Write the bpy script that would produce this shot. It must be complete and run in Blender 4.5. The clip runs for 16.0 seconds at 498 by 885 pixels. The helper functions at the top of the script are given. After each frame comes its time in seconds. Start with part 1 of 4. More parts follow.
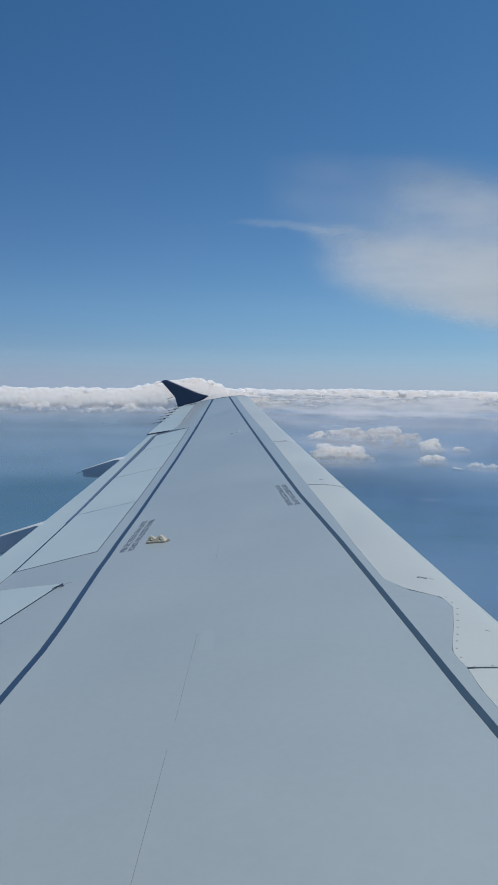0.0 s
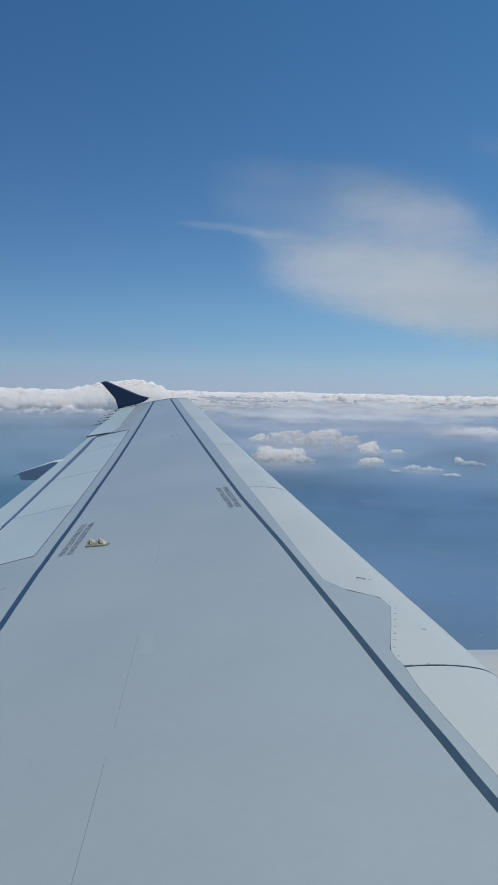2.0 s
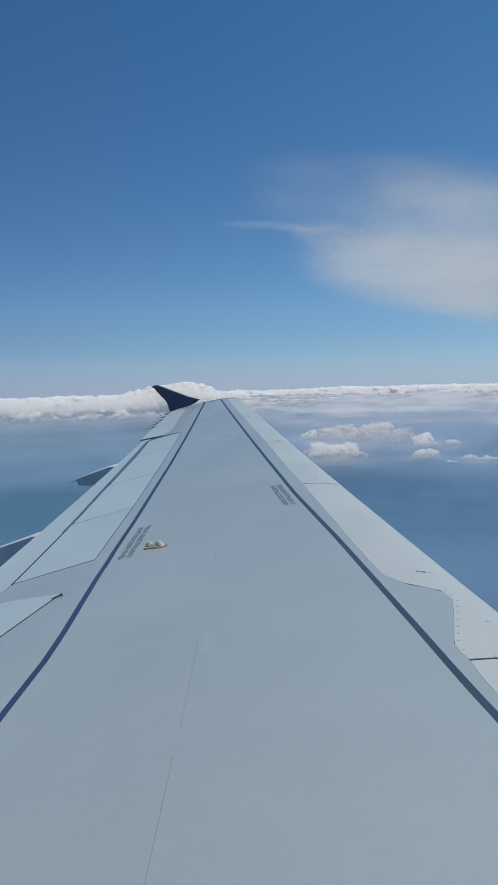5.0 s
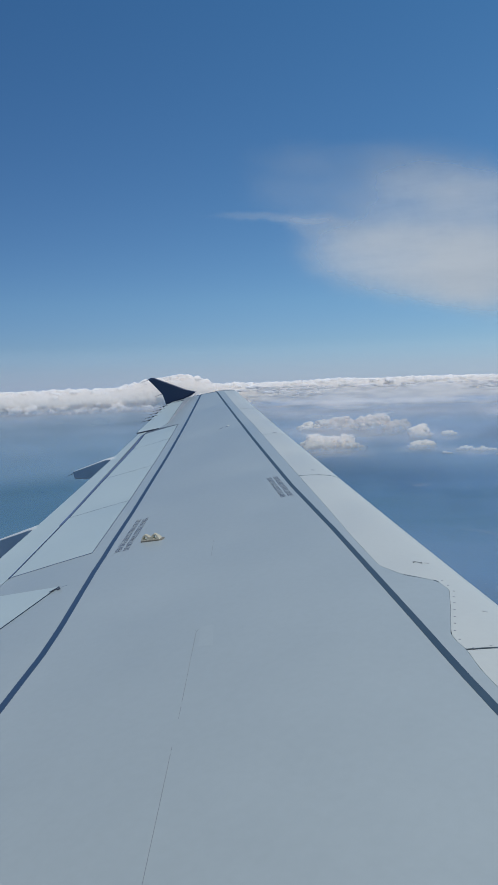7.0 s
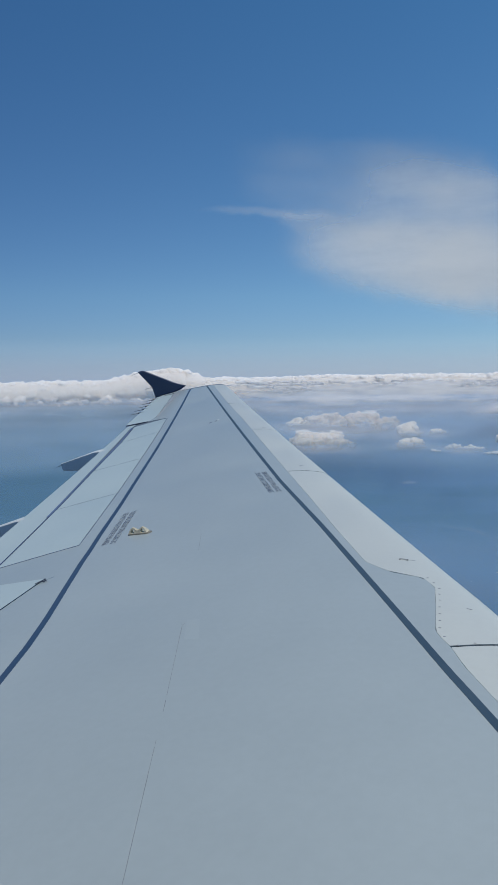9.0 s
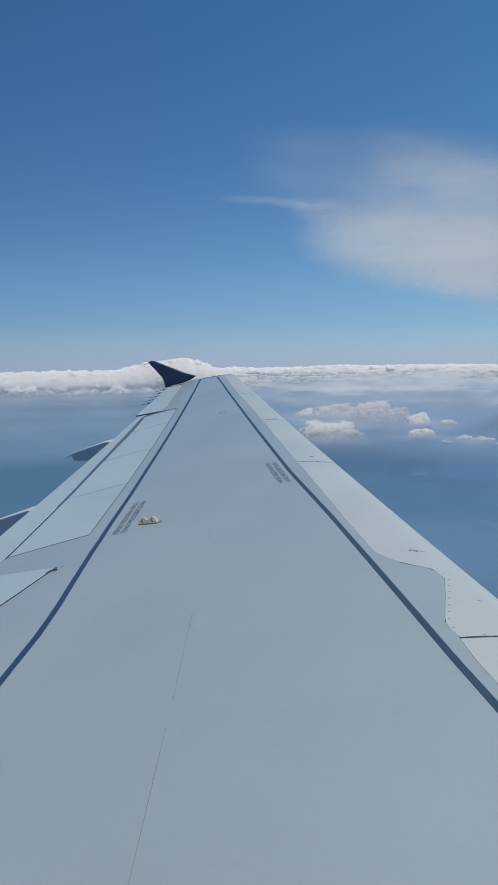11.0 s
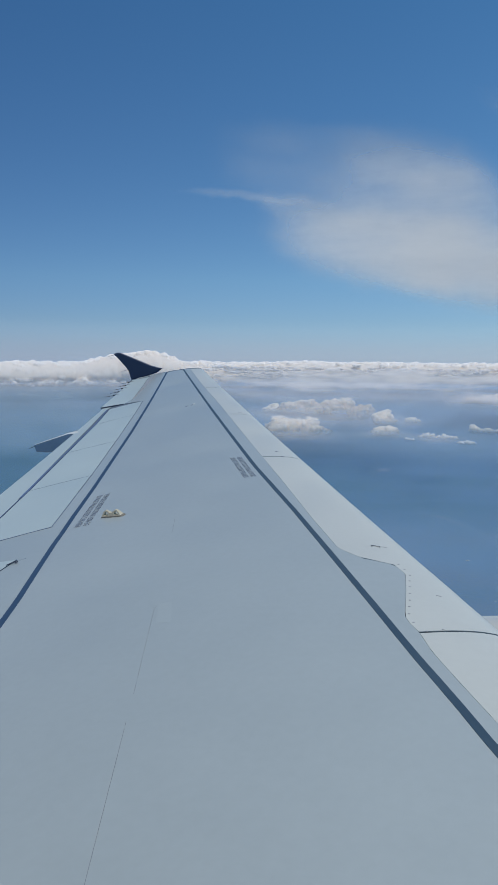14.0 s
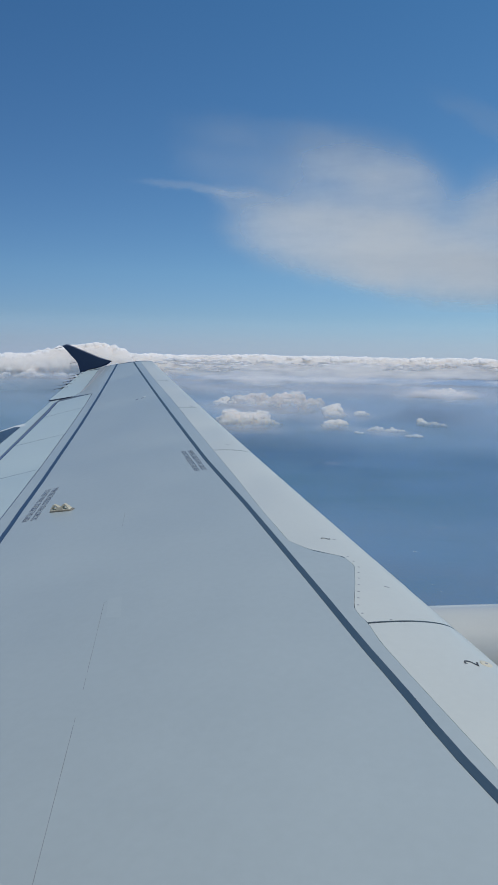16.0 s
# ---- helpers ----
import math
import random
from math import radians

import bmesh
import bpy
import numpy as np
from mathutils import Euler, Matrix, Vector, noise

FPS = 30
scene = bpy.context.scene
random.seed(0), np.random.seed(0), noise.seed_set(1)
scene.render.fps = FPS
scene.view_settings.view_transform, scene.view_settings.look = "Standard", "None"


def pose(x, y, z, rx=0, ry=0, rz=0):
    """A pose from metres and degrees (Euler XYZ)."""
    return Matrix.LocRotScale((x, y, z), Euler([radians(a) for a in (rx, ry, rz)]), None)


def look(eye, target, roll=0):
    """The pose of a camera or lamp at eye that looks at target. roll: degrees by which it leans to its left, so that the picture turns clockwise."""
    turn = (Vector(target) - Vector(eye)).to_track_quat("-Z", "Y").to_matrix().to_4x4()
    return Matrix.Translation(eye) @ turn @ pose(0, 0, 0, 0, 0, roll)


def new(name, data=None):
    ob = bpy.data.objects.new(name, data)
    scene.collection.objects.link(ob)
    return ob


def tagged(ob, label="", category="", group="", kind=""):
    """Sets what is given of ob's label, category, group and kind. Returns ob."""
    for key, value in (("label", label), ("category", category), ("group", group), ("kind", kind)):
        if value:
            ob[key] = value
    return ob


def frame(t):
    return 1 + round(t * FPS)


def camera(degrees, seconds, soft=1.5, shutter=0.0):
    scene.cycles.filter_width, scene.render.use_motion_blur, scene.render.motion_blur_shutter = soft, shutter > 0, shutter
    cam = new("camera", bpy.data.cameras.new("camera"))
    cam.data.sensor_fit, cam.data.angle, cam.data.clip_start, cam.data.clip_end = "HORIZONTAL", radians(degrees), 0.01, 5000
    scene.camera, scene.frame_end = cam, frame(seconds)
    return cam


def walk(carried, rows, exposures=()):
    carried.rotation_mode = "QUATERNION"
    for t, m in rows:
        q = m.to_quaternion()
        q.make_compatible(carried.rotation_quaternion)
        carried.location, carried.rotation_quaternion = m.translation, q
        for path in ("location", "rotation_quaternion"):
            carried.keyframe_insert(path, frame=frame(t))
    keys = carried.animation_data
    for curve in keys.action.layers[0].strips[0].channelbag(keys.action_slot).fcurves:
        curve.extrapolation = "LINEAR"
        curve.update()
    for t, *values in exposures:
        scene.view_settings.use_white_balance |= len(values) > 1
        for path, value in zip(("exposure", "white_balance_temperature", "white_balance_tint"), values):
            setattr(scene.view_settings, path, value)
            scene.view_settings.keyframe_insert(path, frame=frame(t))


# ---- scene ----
# The seat by the window: the camera stays in its place and only turns.
cam = camera(38.5, 16.0)
EYE = (0.0, 0.0, 140.0)
ROWS = [
    (0.0, 85.684, -0.987, 1.245),
    (0.5, 85.823, -1.409, -0.965),
    (1.0, 85.827, -1.601, -1.423),
    (1.5, 85.878, -1.512, -2.372),
    (2.0, 85.979, -1.454, -3.440),
    (2.5, 85.943, -0.727, -3.180),
    (3.0, 85.880, 0.124, -0.879),
    (3.5, 85.986, 0.521, 1.023),
    (4.0, 85.957, 0.742, 0.983),
    (6.5, 85.357, 2.085, 0.139),
    (7.0, 85.167, 1.728, 0.222),
    (7.5, 85.024, 1.358, -0.053),
    (8.0, 84.886, 0.906, -0.081),
    (8.5, 84.810, 0.767, -0.313),
    (9.0, 84.740, 0.683, -0.563),
    (9.2, 84.697, 0.758, 0.477),
    (11.3, 83.946, 0.443, 0.122),
    (11.5, 83.964, 0.207, -0.217),
    (12.0, 83.898, 0.003, -0.710),
    (12.5, 83.857, -0.269, -0.992),
    (13.0, 83.748, -0.368, -1.301),
    (13.5, 83.614, -0.528, -1.555),
    (14.0, 83.531, -0.692, -2.398),
    (14.5, 83.417, -1.017, -4.643),
    (15.0, 83.220, -1.208, -6.139),
    (15.5, 83.164, -1.271, -6.322),
    (16.0, 83.067, -1.192, -6.300),
]
walk(cam, [(t, pose(*EYE, rx, ry, rz)) for t, rx, ry, rz in ROWS])

# ---- world, sun, exposure ----
SUN_EL, SUN_AZ = 71.0, 150.0          # degrees; azimuth clockwise from straight ahead
world = bpy.data.worlds.new("world")
scene.world = world
world.use_nodes = True
wn = world.node_tree
sky = wn.nodes.new("ShaderNodeTexSky")
sky.sky_type = "NISHITA"
sky.sun_disc = False
sky.sun_elevation, sky.sun_rotation = radians(SUN_EL), radians(SUN_AZ)
sky.altitude, sky.air_density, sky.dust_density, sky.ozone_density = 3500.0, 1.2, 0.0, 3.0
wn.nodes["Background"].inputs["Strength"].default_value = 0.106
# clear air seen through a bluish window pane: the sky's colours pulled a little towards blue
place, up, rise, tint, deep = (wn.nodes.new("ShaderNode" + k) for k in ("TexCoord", "SeparateXYZ", "MapRange", "ValToRGB", "VectorMath"))
wn.links.new(place.outputs["Generated"], up.inputs[0])
wn.links.new(up.outputs[2], rise.inputs["Value"])
rise.inputs["From Min"].default_value, rise.inputs["From Max"].default_value = 0.0, 0.5
wn.links.new(rise.outputs[0], tint.inputs[0])
stops = tint.color_ramp.elements
stops.new(0.04), stops.new(0.09), stops.new(0.22), stops.new(0.66)
for e, at, colour in zip(stops, (0.0, 0.04, 0.09, 0.22, 0.66, 1.0), ((0.42, 0.505, 0.79), (0.50, 0.582, 0.805), (0.565, 0.692, 0.865), (0.625, 0.835, 0.955), (0.58, 0.965, 1.15), (0.55, 1.055, 1.27))):
    e.position, e.color = at, (*[c * 0.8 for c in colour], 1)
deep.operation = "MULTIPLY"
wn.links.new(sky.outputs[0], deep.inputs[0])
wn.links.new(tint.outputs[0], deep.inputs[1])
# the sky deepens gently from one side of the view to the other
side, across = wn.nodes.new("ShaderNodeVectorMath"), wn.nodes.new("ShaderNodeVectorMath")
side.operation, across.operation = "MULTIPLY_ADD", "MULTIPLY"
side.inputs[1].default_value, side.inputs[2].default_value = (0.52, 0.50, 0.38), (1.04, 1.04, 1.04)
wn.links.new(up.outputs[0], side.inputs[0])
wn.links.new(deep.outputs[0], across.inputs[0])
wn.links.new(side.outputs[0], across.inputs[1])
wn.links.new(across.outputs[0], wn.nodes["Background"].inputs["Color"])

to_sun = Vector((math.sin(radians(SUN_AZ)) * math.cos(radians(SUN_EL)), math.cos(radians(SUN_AZ)) * math.cos(radians(SUN_EL)), math.sin(radians(SUN_EL))))
sun = new("sun", bpy.data.lights.new("sun", "SUN"))
sun.data.energy, sun.data.angle, sun.data.color = 2.6, radians(0.53), (1.0, 0.95, 0.88)
sun.matrix_world = look((0, 0, 400), Vector((0, 0, 400)) - to_sun)
scene.view_settings.exposure = 0.0


# ---- materials ----
def material(name, colour, rough=0.5, vary=0.06, scale=1.5, fine=60.0, coat=0.0):
    """A surface with broad blotches and fine grain in its colour and gloss."""
    m = bpy.data.materials.new(name)
    m.use_nodes = True
    nt = m.node_tree
    n, l = nt.nodes, nt.links
    b = n["Principled BSDF"]
    b.inputs["Roughness"].default_value = rough
    b.inputs["Coat Weight"].default_value, b.inputs["Coat Roughness"].default_value = coat, 0.12
    co = n.new("ShaderNodeTexCoord")
    big, small = n.new("ShaderNodeTexNoise"), n.new("ShaderNodeTexNoise")
    for t, s, d in ((big, scale, 4.0), (small, fine, 6.0)):
        t.inputs["Scale"].default_value, t.inputs["Detail"].default_value = s, d
        l.new(co.outputs["Object"], t.inputs["Vector"])
    add = n.new("ShaderNodeMath")
    add.operation = "MULTIPLY_ADD"
    add.inputs[1].default_value = 0.35
    l.new(small.outputs["Fac"], add.inputs[0])
    l.new(big.outputs["Fac"], add.inputs[2])
    ramp = n.new("ShaderNodeMapRange")
    ramp.inputs["From Min"].default_value, ramp.inputs["From Max"].default_value = 0.4, 0.95
    ramp.inputs["To Min"].default_value, ramp.inputs["To Max"].default_value = 1 - vary, 1 + vary
    l.new(add.outputs[0], ramp.inputs["Value"])
    mul = n.new("ShaderNodeVectorMath")
    mul.operation = "SCALE"
    mul.inputs[0].default_value = colour
    l.new(ramp.outputs[0], mul.inputs["Scale"])
    l.new(mul.outputs[0], b.inputs["Base Color"])
    rr = n.new("ShaderNodeMapRange")
    rr.inputs["From Min"].default_value, rr.inputs["From Max"].default_value = 0.3, 0.7
    rr.inputs["To Min"].default_value, rr.inputs["To Max"].default_value = max(rough - 0.08, 0.02), min(rough + 0.08, 1)
    l.new(big.outputs["Fac"], rr.inputs["Value"])
    l.new(rr.outputs[0], b.inputs["Roughness"])
    return m


GREY = material("grey_wing_paint", (0.352, 0.410, 0.413), 0.42, vary=0.07, scale=0.7, fine=25, coat=0.3)
LIGHT = material("light_wing_paint", (0.425, 0.515, 0.515), 0.38, vary=0.05, scale=0.9, fine=25)
PATCH = material("fresh_grey_paint", (0.366, 0.425, 0.424), 0.42, vary=0.05, scale=1.5, fine=25, coat=0.3)
PALE = material("pale_slat_paint", (0.535, 0.566, 0.52), 0.38, vary=0.05, scale=1.2, fine=30, coat=0.2)
BARE = material("bare_grey_metal", (0.33, 0.355, 0.375), 0.45, vary=0.15, scale=2.5, fine=30)
DARK = material("dark_end_and_pin", (0.04, 0.055, 0.085), 0.8, vary=0.15)
GAP = material("shaded_gap_lining", (0.10, 0.135, 0.18), 0.8, vary=0.15)
FILLER = material("grey_joint_filler", (0.175, 0.23, 0.30), 0.7, vary=0.15, scale=4)
FADED = material("faded_blue_paint", (0.098, 0.15, 0.26), 0.5, vary=0.15, scale=4)
STRIPE = material("dark_blue_stripe_paint", (0.043, 0.076, 0.106), 0.45, vary=0.12, scale=3, fine=50)
BLUE = material("deep_blue_stripe_paint", (0.031, 0.064, 0.118), 0.45, vary=0.12, scale=3, fine=50)
NAVY = material("navy_fence_paint", (0.032, 0.052, 0.095), 0.4, vary=0.1)
BLACK = material("black_marking_paint", (0.03, 0.035, 0.045), 0.6, vary=0.1)
INK = material("grey_placard_paint", (0.135, 0.16, 0.205), 0.6, vary=0.15, scale=6)
INKDARK = material("dark_grey_marking_paint", (0.06, 0.065, 0.075), 0.6, vary=0.1)
FOOT = material("shade_darkened_metal", (0.18, 0.17, 0.135), 0.5, vary=0.2, scale=20)
BRASS = material("olive_chromate_metal", (0.54, 0.505, 0.375), 0.5, vary=0.2, scale=20, fine=120)
YELLOW = material("yellow_dot_paint", (0.62, 0.58, 0.44), 0.5, vary=0.15, scale=20)
WHITE = material("white_cowl_paint", (0.51, 0.535, 0.50), 0.3, vary=0.04, scale=1.2, coat=1.0)
HULL = material("grey_fuselage_paint", (0.42, 0.43, 0.45), 0.35, vary=0.04, scale=0.8)
FAIRING = material("dull_fairing_paint", (0.56, 0.60, 0.60), 0.6, vary=0.08, scale=2)
RUDDY = material("reddish_brown_sealant", (0.36, 0.345, 0.36), 0.6, vary=0.2, scale=5)
RUST = material("brown_sealant", (0.205, 0.225, 0.25), 0.6, vary=0.2, scale=8)


def maths(n, l, op, a, b=None, c=None):
    q = n.new("ShaderNodeMath")
    q.operation = op
    for i, v in enumerate((a, b, c)):
        if v is None:
            continue
        if isinstance(v, (int, float)):
            q.inputs[i].default_value = v
        else:
            l.new(v, q.inputs[i])
    return q.outputs[0]


def cumulus_material(name, colour, reach, scale, ragged=0.9, fade=0.45):
    """Dense white droplets: light goes in and comes out again some metres on; the foot thins out in ragged shreds."""
    m = bpy.data.materials.new(name)
    m.use_nodes = True
    n, l = m.node_tree.nodes, m.node_tree.links
    b = n["Principled BSDF"]
    b.inputs["Base Color"].default_value = (*colour, 1)
    b.inputs["Roughness"].default_value = 1.0
    b.inputs["Specular IOR Level"].default_value = 0.0
    b.inputs["Subsurface Weight"].default_value = 1.0
    b.inputs["Subsurface Radius"].default_value = (1.0, 1.0, 1.0)
    b.inputs["Subsurface Scale"].default_value = reach
    co, ns, torn = n.new("ShaderNodeNewGeometry"), n.new("ShaderNodeTexNoise"), n.new("ShaderNodeTexNoise")
    for t, sc, rough in ((ns, scale, 0.6), (torn, scale * 0.45, 0.6)):
        t.inputs["Scale"].default_value, t.inputs["Detail"].default_value, t.inputs["Roughness"].default_value = sc, 7.0, rough
        l.new(co.outputs["Position"], t.inputs["Vector"])
    bp = n.new("ShaderNodeBump")
    bp.inputs["Strength"].default_value, bp.inputs["Distance"].default_value = 0.25, 0.2 / scale
    l.new(ns.outputs["Fac"], bp.inputs["Height"])
    # light scattered many times leaves the cloud evenly, so its skin shades less by slope than a solid would
    lift, unit = n.new("ShaderNodeVectorMath"), n.new("ShaderNodeVectorMath")
    lift.operation, unit.operation = "ADD", "NORMALIZE"
    l.new(bp.outputs[0], lift.inputs[0])
    lift.inputs[1].default_value = (0.0, 0.0, 0.9)
    l.new(lift.outputs[0], unit.inputs[0])
    l.new(unit.outputs[0], b.inputs["Normal"])
    rise = n.new("ShaderNodeAttribute")
    rise.attribute_name = "rise"
    thin = n.new("ShaderNodeMapRange")
    thin.interpolation_type = "SMOOTHSTEP"
    l.new(maths(n, l, "MULTIPLY_ADD", maths(n, l, "SUBTRACT", torn.outputs["Fac"], 0.5), ragged, rise.outputs["Fac"]), thin.inputs["Value"])
    thin.inputs["From Min"].default_value, thin.inputs["From Max"].default_value = 0.0, fade
    l.new(thin.outputs[0], b.inputs["Alpha"])
    return m


def droplets(n, l, colour):
    """Thin cloud in a sloping sheet, lit from above and seen from its lit side."""
    k = n.new("ShaderNodeBsdfDiffuse")
    k.inputs["Color"].default_value = (*colour, 1)
    return k


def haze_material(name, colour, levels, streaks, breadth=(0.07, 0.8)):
    """Haze painted on a thin sheet: levels are (height in degrees, density), broken by long flat streaks."""
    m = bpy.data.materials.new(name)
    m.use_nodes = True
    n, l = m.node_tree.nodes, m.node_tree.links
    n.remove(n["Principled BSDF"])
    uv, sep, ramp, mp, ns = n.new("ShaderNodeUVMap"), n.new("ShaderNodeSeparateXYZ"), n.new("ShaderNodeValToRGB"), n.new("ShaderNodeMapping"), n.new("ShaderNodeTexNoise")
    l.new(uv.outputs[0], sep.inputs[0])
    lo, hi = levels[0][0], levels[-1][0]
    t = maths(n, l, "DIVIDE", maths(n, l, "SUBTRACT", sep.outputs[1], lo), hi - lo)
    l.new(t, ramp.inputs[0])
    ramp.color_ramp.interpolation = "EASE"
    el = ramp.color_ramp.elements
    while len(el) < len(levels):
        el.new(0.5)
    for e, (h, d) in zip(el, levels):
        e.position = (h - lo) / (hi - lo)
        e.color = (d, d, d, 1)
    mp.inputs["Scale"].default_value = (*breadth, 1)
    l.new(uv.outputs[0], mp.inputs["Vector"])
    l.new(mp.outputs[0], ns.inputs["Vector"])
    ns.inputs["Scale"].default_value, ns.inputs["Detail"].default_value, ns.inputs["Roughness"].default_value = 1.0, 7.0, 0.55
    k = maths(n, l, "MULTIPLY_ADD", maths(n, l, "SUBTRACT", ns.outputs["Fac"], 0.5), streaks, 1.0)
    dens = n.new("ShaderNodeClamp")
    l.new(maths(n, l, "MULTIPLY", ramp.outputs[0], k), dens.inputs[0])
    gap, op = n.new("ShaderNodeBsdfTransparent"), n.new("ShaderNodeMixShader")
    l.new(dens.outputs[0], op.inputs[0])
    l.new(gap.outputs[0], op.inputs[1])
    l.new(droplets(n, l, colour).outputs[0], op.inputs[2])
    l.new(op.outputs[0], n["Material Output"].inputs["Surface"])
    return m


BANK = cumulus_material("cloud_bank_white", (0.69, 0.615, 0.525), 100.0, 0.05, 0.7, 0.45)
# the warm sunlight on the cumulus is put into these base colours
CUMULUS = cumulus_material("cumulus_sun_cream", (1.0, 0.752, 0.565), 28.0, 0.07, 0.8, 0.7)
SHREDDED = cumulus_material("shredded_sun_cream", (1.0, 0.742, 0.565), 28.0, 0.07, 1.0, 1.0)


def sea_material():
    """Deep water under thin haze: broad bands, bluer and lighter towards +x, gloss ripples."""
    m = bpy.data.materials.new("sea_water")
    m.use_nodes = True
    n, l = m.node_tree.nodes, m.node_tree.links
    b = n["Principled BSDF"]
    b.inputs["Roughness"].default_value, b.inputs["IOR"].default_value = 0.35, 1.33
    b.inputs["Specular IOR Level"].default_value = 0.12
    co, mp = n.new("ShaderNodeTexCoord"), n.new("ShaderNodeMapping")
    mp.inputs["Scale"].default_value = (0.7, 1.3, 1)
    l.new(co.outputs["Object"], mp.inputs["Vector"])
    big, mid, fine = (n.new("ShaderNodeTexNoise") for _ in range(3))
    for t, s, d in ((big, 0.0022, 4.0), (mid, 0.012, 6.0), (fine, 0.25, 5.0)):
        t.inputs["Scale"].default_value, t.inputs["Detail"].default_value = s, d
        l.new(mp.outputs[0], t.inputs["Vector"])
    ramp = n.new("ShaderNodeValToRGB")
    # these base colours hold some of the haze's paleness
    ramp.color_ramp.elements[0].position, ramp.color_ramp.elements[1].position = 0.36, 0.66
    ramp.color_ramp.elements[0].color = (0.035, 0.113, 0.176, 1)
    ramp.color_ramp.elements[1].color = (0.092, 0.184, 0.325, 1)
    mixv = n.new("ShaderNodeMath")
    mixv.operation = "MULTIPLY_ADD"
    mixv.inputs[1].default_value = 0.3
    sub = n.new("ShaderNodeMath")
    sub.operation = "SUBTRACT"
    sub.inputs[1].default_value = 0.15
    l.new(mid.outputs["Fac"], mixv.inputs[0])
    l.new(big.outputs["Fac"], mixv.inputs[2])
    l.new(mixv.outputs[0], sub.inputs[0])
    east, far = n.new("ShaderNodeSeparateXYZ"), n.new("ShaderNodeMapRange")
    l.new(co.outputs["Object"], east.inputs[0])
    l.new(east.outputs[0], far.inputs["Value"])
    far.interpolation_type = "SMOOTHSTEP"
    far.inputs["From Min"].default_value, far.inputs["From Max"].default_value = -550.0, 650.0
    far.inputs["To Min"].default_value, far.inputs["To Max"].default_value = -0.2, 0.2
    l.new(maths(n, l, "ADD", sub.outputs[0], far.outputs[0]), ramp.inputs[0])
    # greyer towards the sheet's middle, broken by noise
    span, near, grey_mix = n.new("ShaderNodeVectorMath"), n.new("ShaderNodeMapRange"), n.new("ShaderNodeMix")
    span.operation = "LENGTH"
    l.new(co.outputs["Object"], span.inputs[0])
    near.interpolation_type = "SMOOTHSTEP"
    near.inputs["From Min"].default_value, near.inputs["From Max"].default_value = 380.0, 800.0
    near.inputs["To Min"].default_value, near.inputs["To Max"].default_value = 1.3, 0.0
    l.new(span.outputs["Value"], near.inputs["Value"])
    grey_mix.data_type = "RGBA"
    grey_share = n.new("ShaderNodeClamp")
    l.new(maths(n, l, "MULTIPLY", near.outputs[0], mid.outputs["Fac"]), grey_share.inputs[0])
    l.new(grey_share.outputs[0], grey_mix.inputs[0])
    l.new(ramp.outputs[0], grey_mix.inputs[6])
    grey_mix.inputs[7].default_value = (0.125, 0.155, 0.205, 1)
    l.new(grey_mix.outputs[2], b.inputs["Base Color"])
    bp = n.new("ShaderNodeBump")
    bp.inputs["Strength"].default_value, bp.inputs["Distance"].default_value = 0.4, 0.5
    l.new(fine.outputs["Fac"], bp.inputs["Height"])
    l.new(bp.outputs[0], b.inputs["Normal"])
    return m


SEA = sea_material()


# ---- mesh helpers ----
def part(name, bm, mat, parent=None, label="", smooth=True):
    """Links a bmesh as one mesh object, under a thing or a part."""
    me = bpy.data.meshes.new(name)
    bm.normal_update()
    bm.to_mesh(me)
    bm.free()
    me.materials.append(mat)
    for poly in me.polygons:
        poly.use_smooth = smooth
    ob = new(name, me)
    ob.parent = parent
    return tagged(ob, label)


def sheet(bm, grid, closed_u=False):
    """Faces over a grid of points; returns the vertices."""
    vs = [[bm.verts.new(p) for p in row] for row in grid]
    for a, b in zip(vs, vs[1:]):
        k = len(a)
        for i in range(k if closed_u else k - 1):
            bm.faces.new((a[i], a[(i + 1) % k], b[(i + 1) % k], b[i]))
    return vs


# ---- the wing's shape: x forward, y outboard, z up, from the leading edge at the wing root ----
SWEEP, DIHEDRAL, FLEX = math.tan(radians(27.3)), math.tan(radians(5.18)), 0.327
Y_TIP = 16.6


def lead(y):
    return -(y - 1.98) * SWEEP - 0.045 * min(max(1 - (y - 2) / 11, 0), 1)


def trail(y):
    if y < 6.4:
        return -6.12
    return -6.12 + (y - 6.4) * (lead(Y_TIP) - 1.62 + 6.12) / (Y_TIP - 6.4)


def ref(y):
    return (y - 1.98) * DIHEDRAL + FLEX * (y - 1.98) ** 2 / 225


def thick(u):
    u = min(max(u, 0.0), 1.0)
    return 0.44 * (0.2969 * math.sqrt(u) - 0.126 * u - 0.3516 * u * u + 0.2843 * u ** 3 - 0.1015 * u ** 4)


def raw(y, v):
    """v from 0 at the nose to 1 at the trailing edge over the top; below zero: the underside."""
    c = lead(y) - trail(y)
    z = c * thick(v) if v >= 0 else -0.85 * c * thick(-v)
    return Vector((lead(y) - abs(v) * c, y, ref(y) + z))


def surf(y, v, off=0.0):
    p = raw(y, v)
    if not off:
        return p
    e = 0.004
    a = raw(y, v + e) - raw(y, v - e) if abs(v) > e else raw(y, e) - raw(y, -e)
    b = raw(y + 0.01, v) - raw(y - 0.01, v)
    nrm = b.cross(a)
    if nrm.length < 1e-9:
        nrm = Vector((0, 0, 1))
    nrm.normalize()
    if v > 0 and nrm.z < 0:
        nrm = -nrm
    if v < 0 and nrm.z > 0:
        nrm = -nrm
    if abs(v) <= e:
        nrm = Vector((1, SWEEP, 0)).normalized()
    return p + nrm * off


def frac(y, x):
    return (lead(y) - x) / (lead(y) - trail(y))


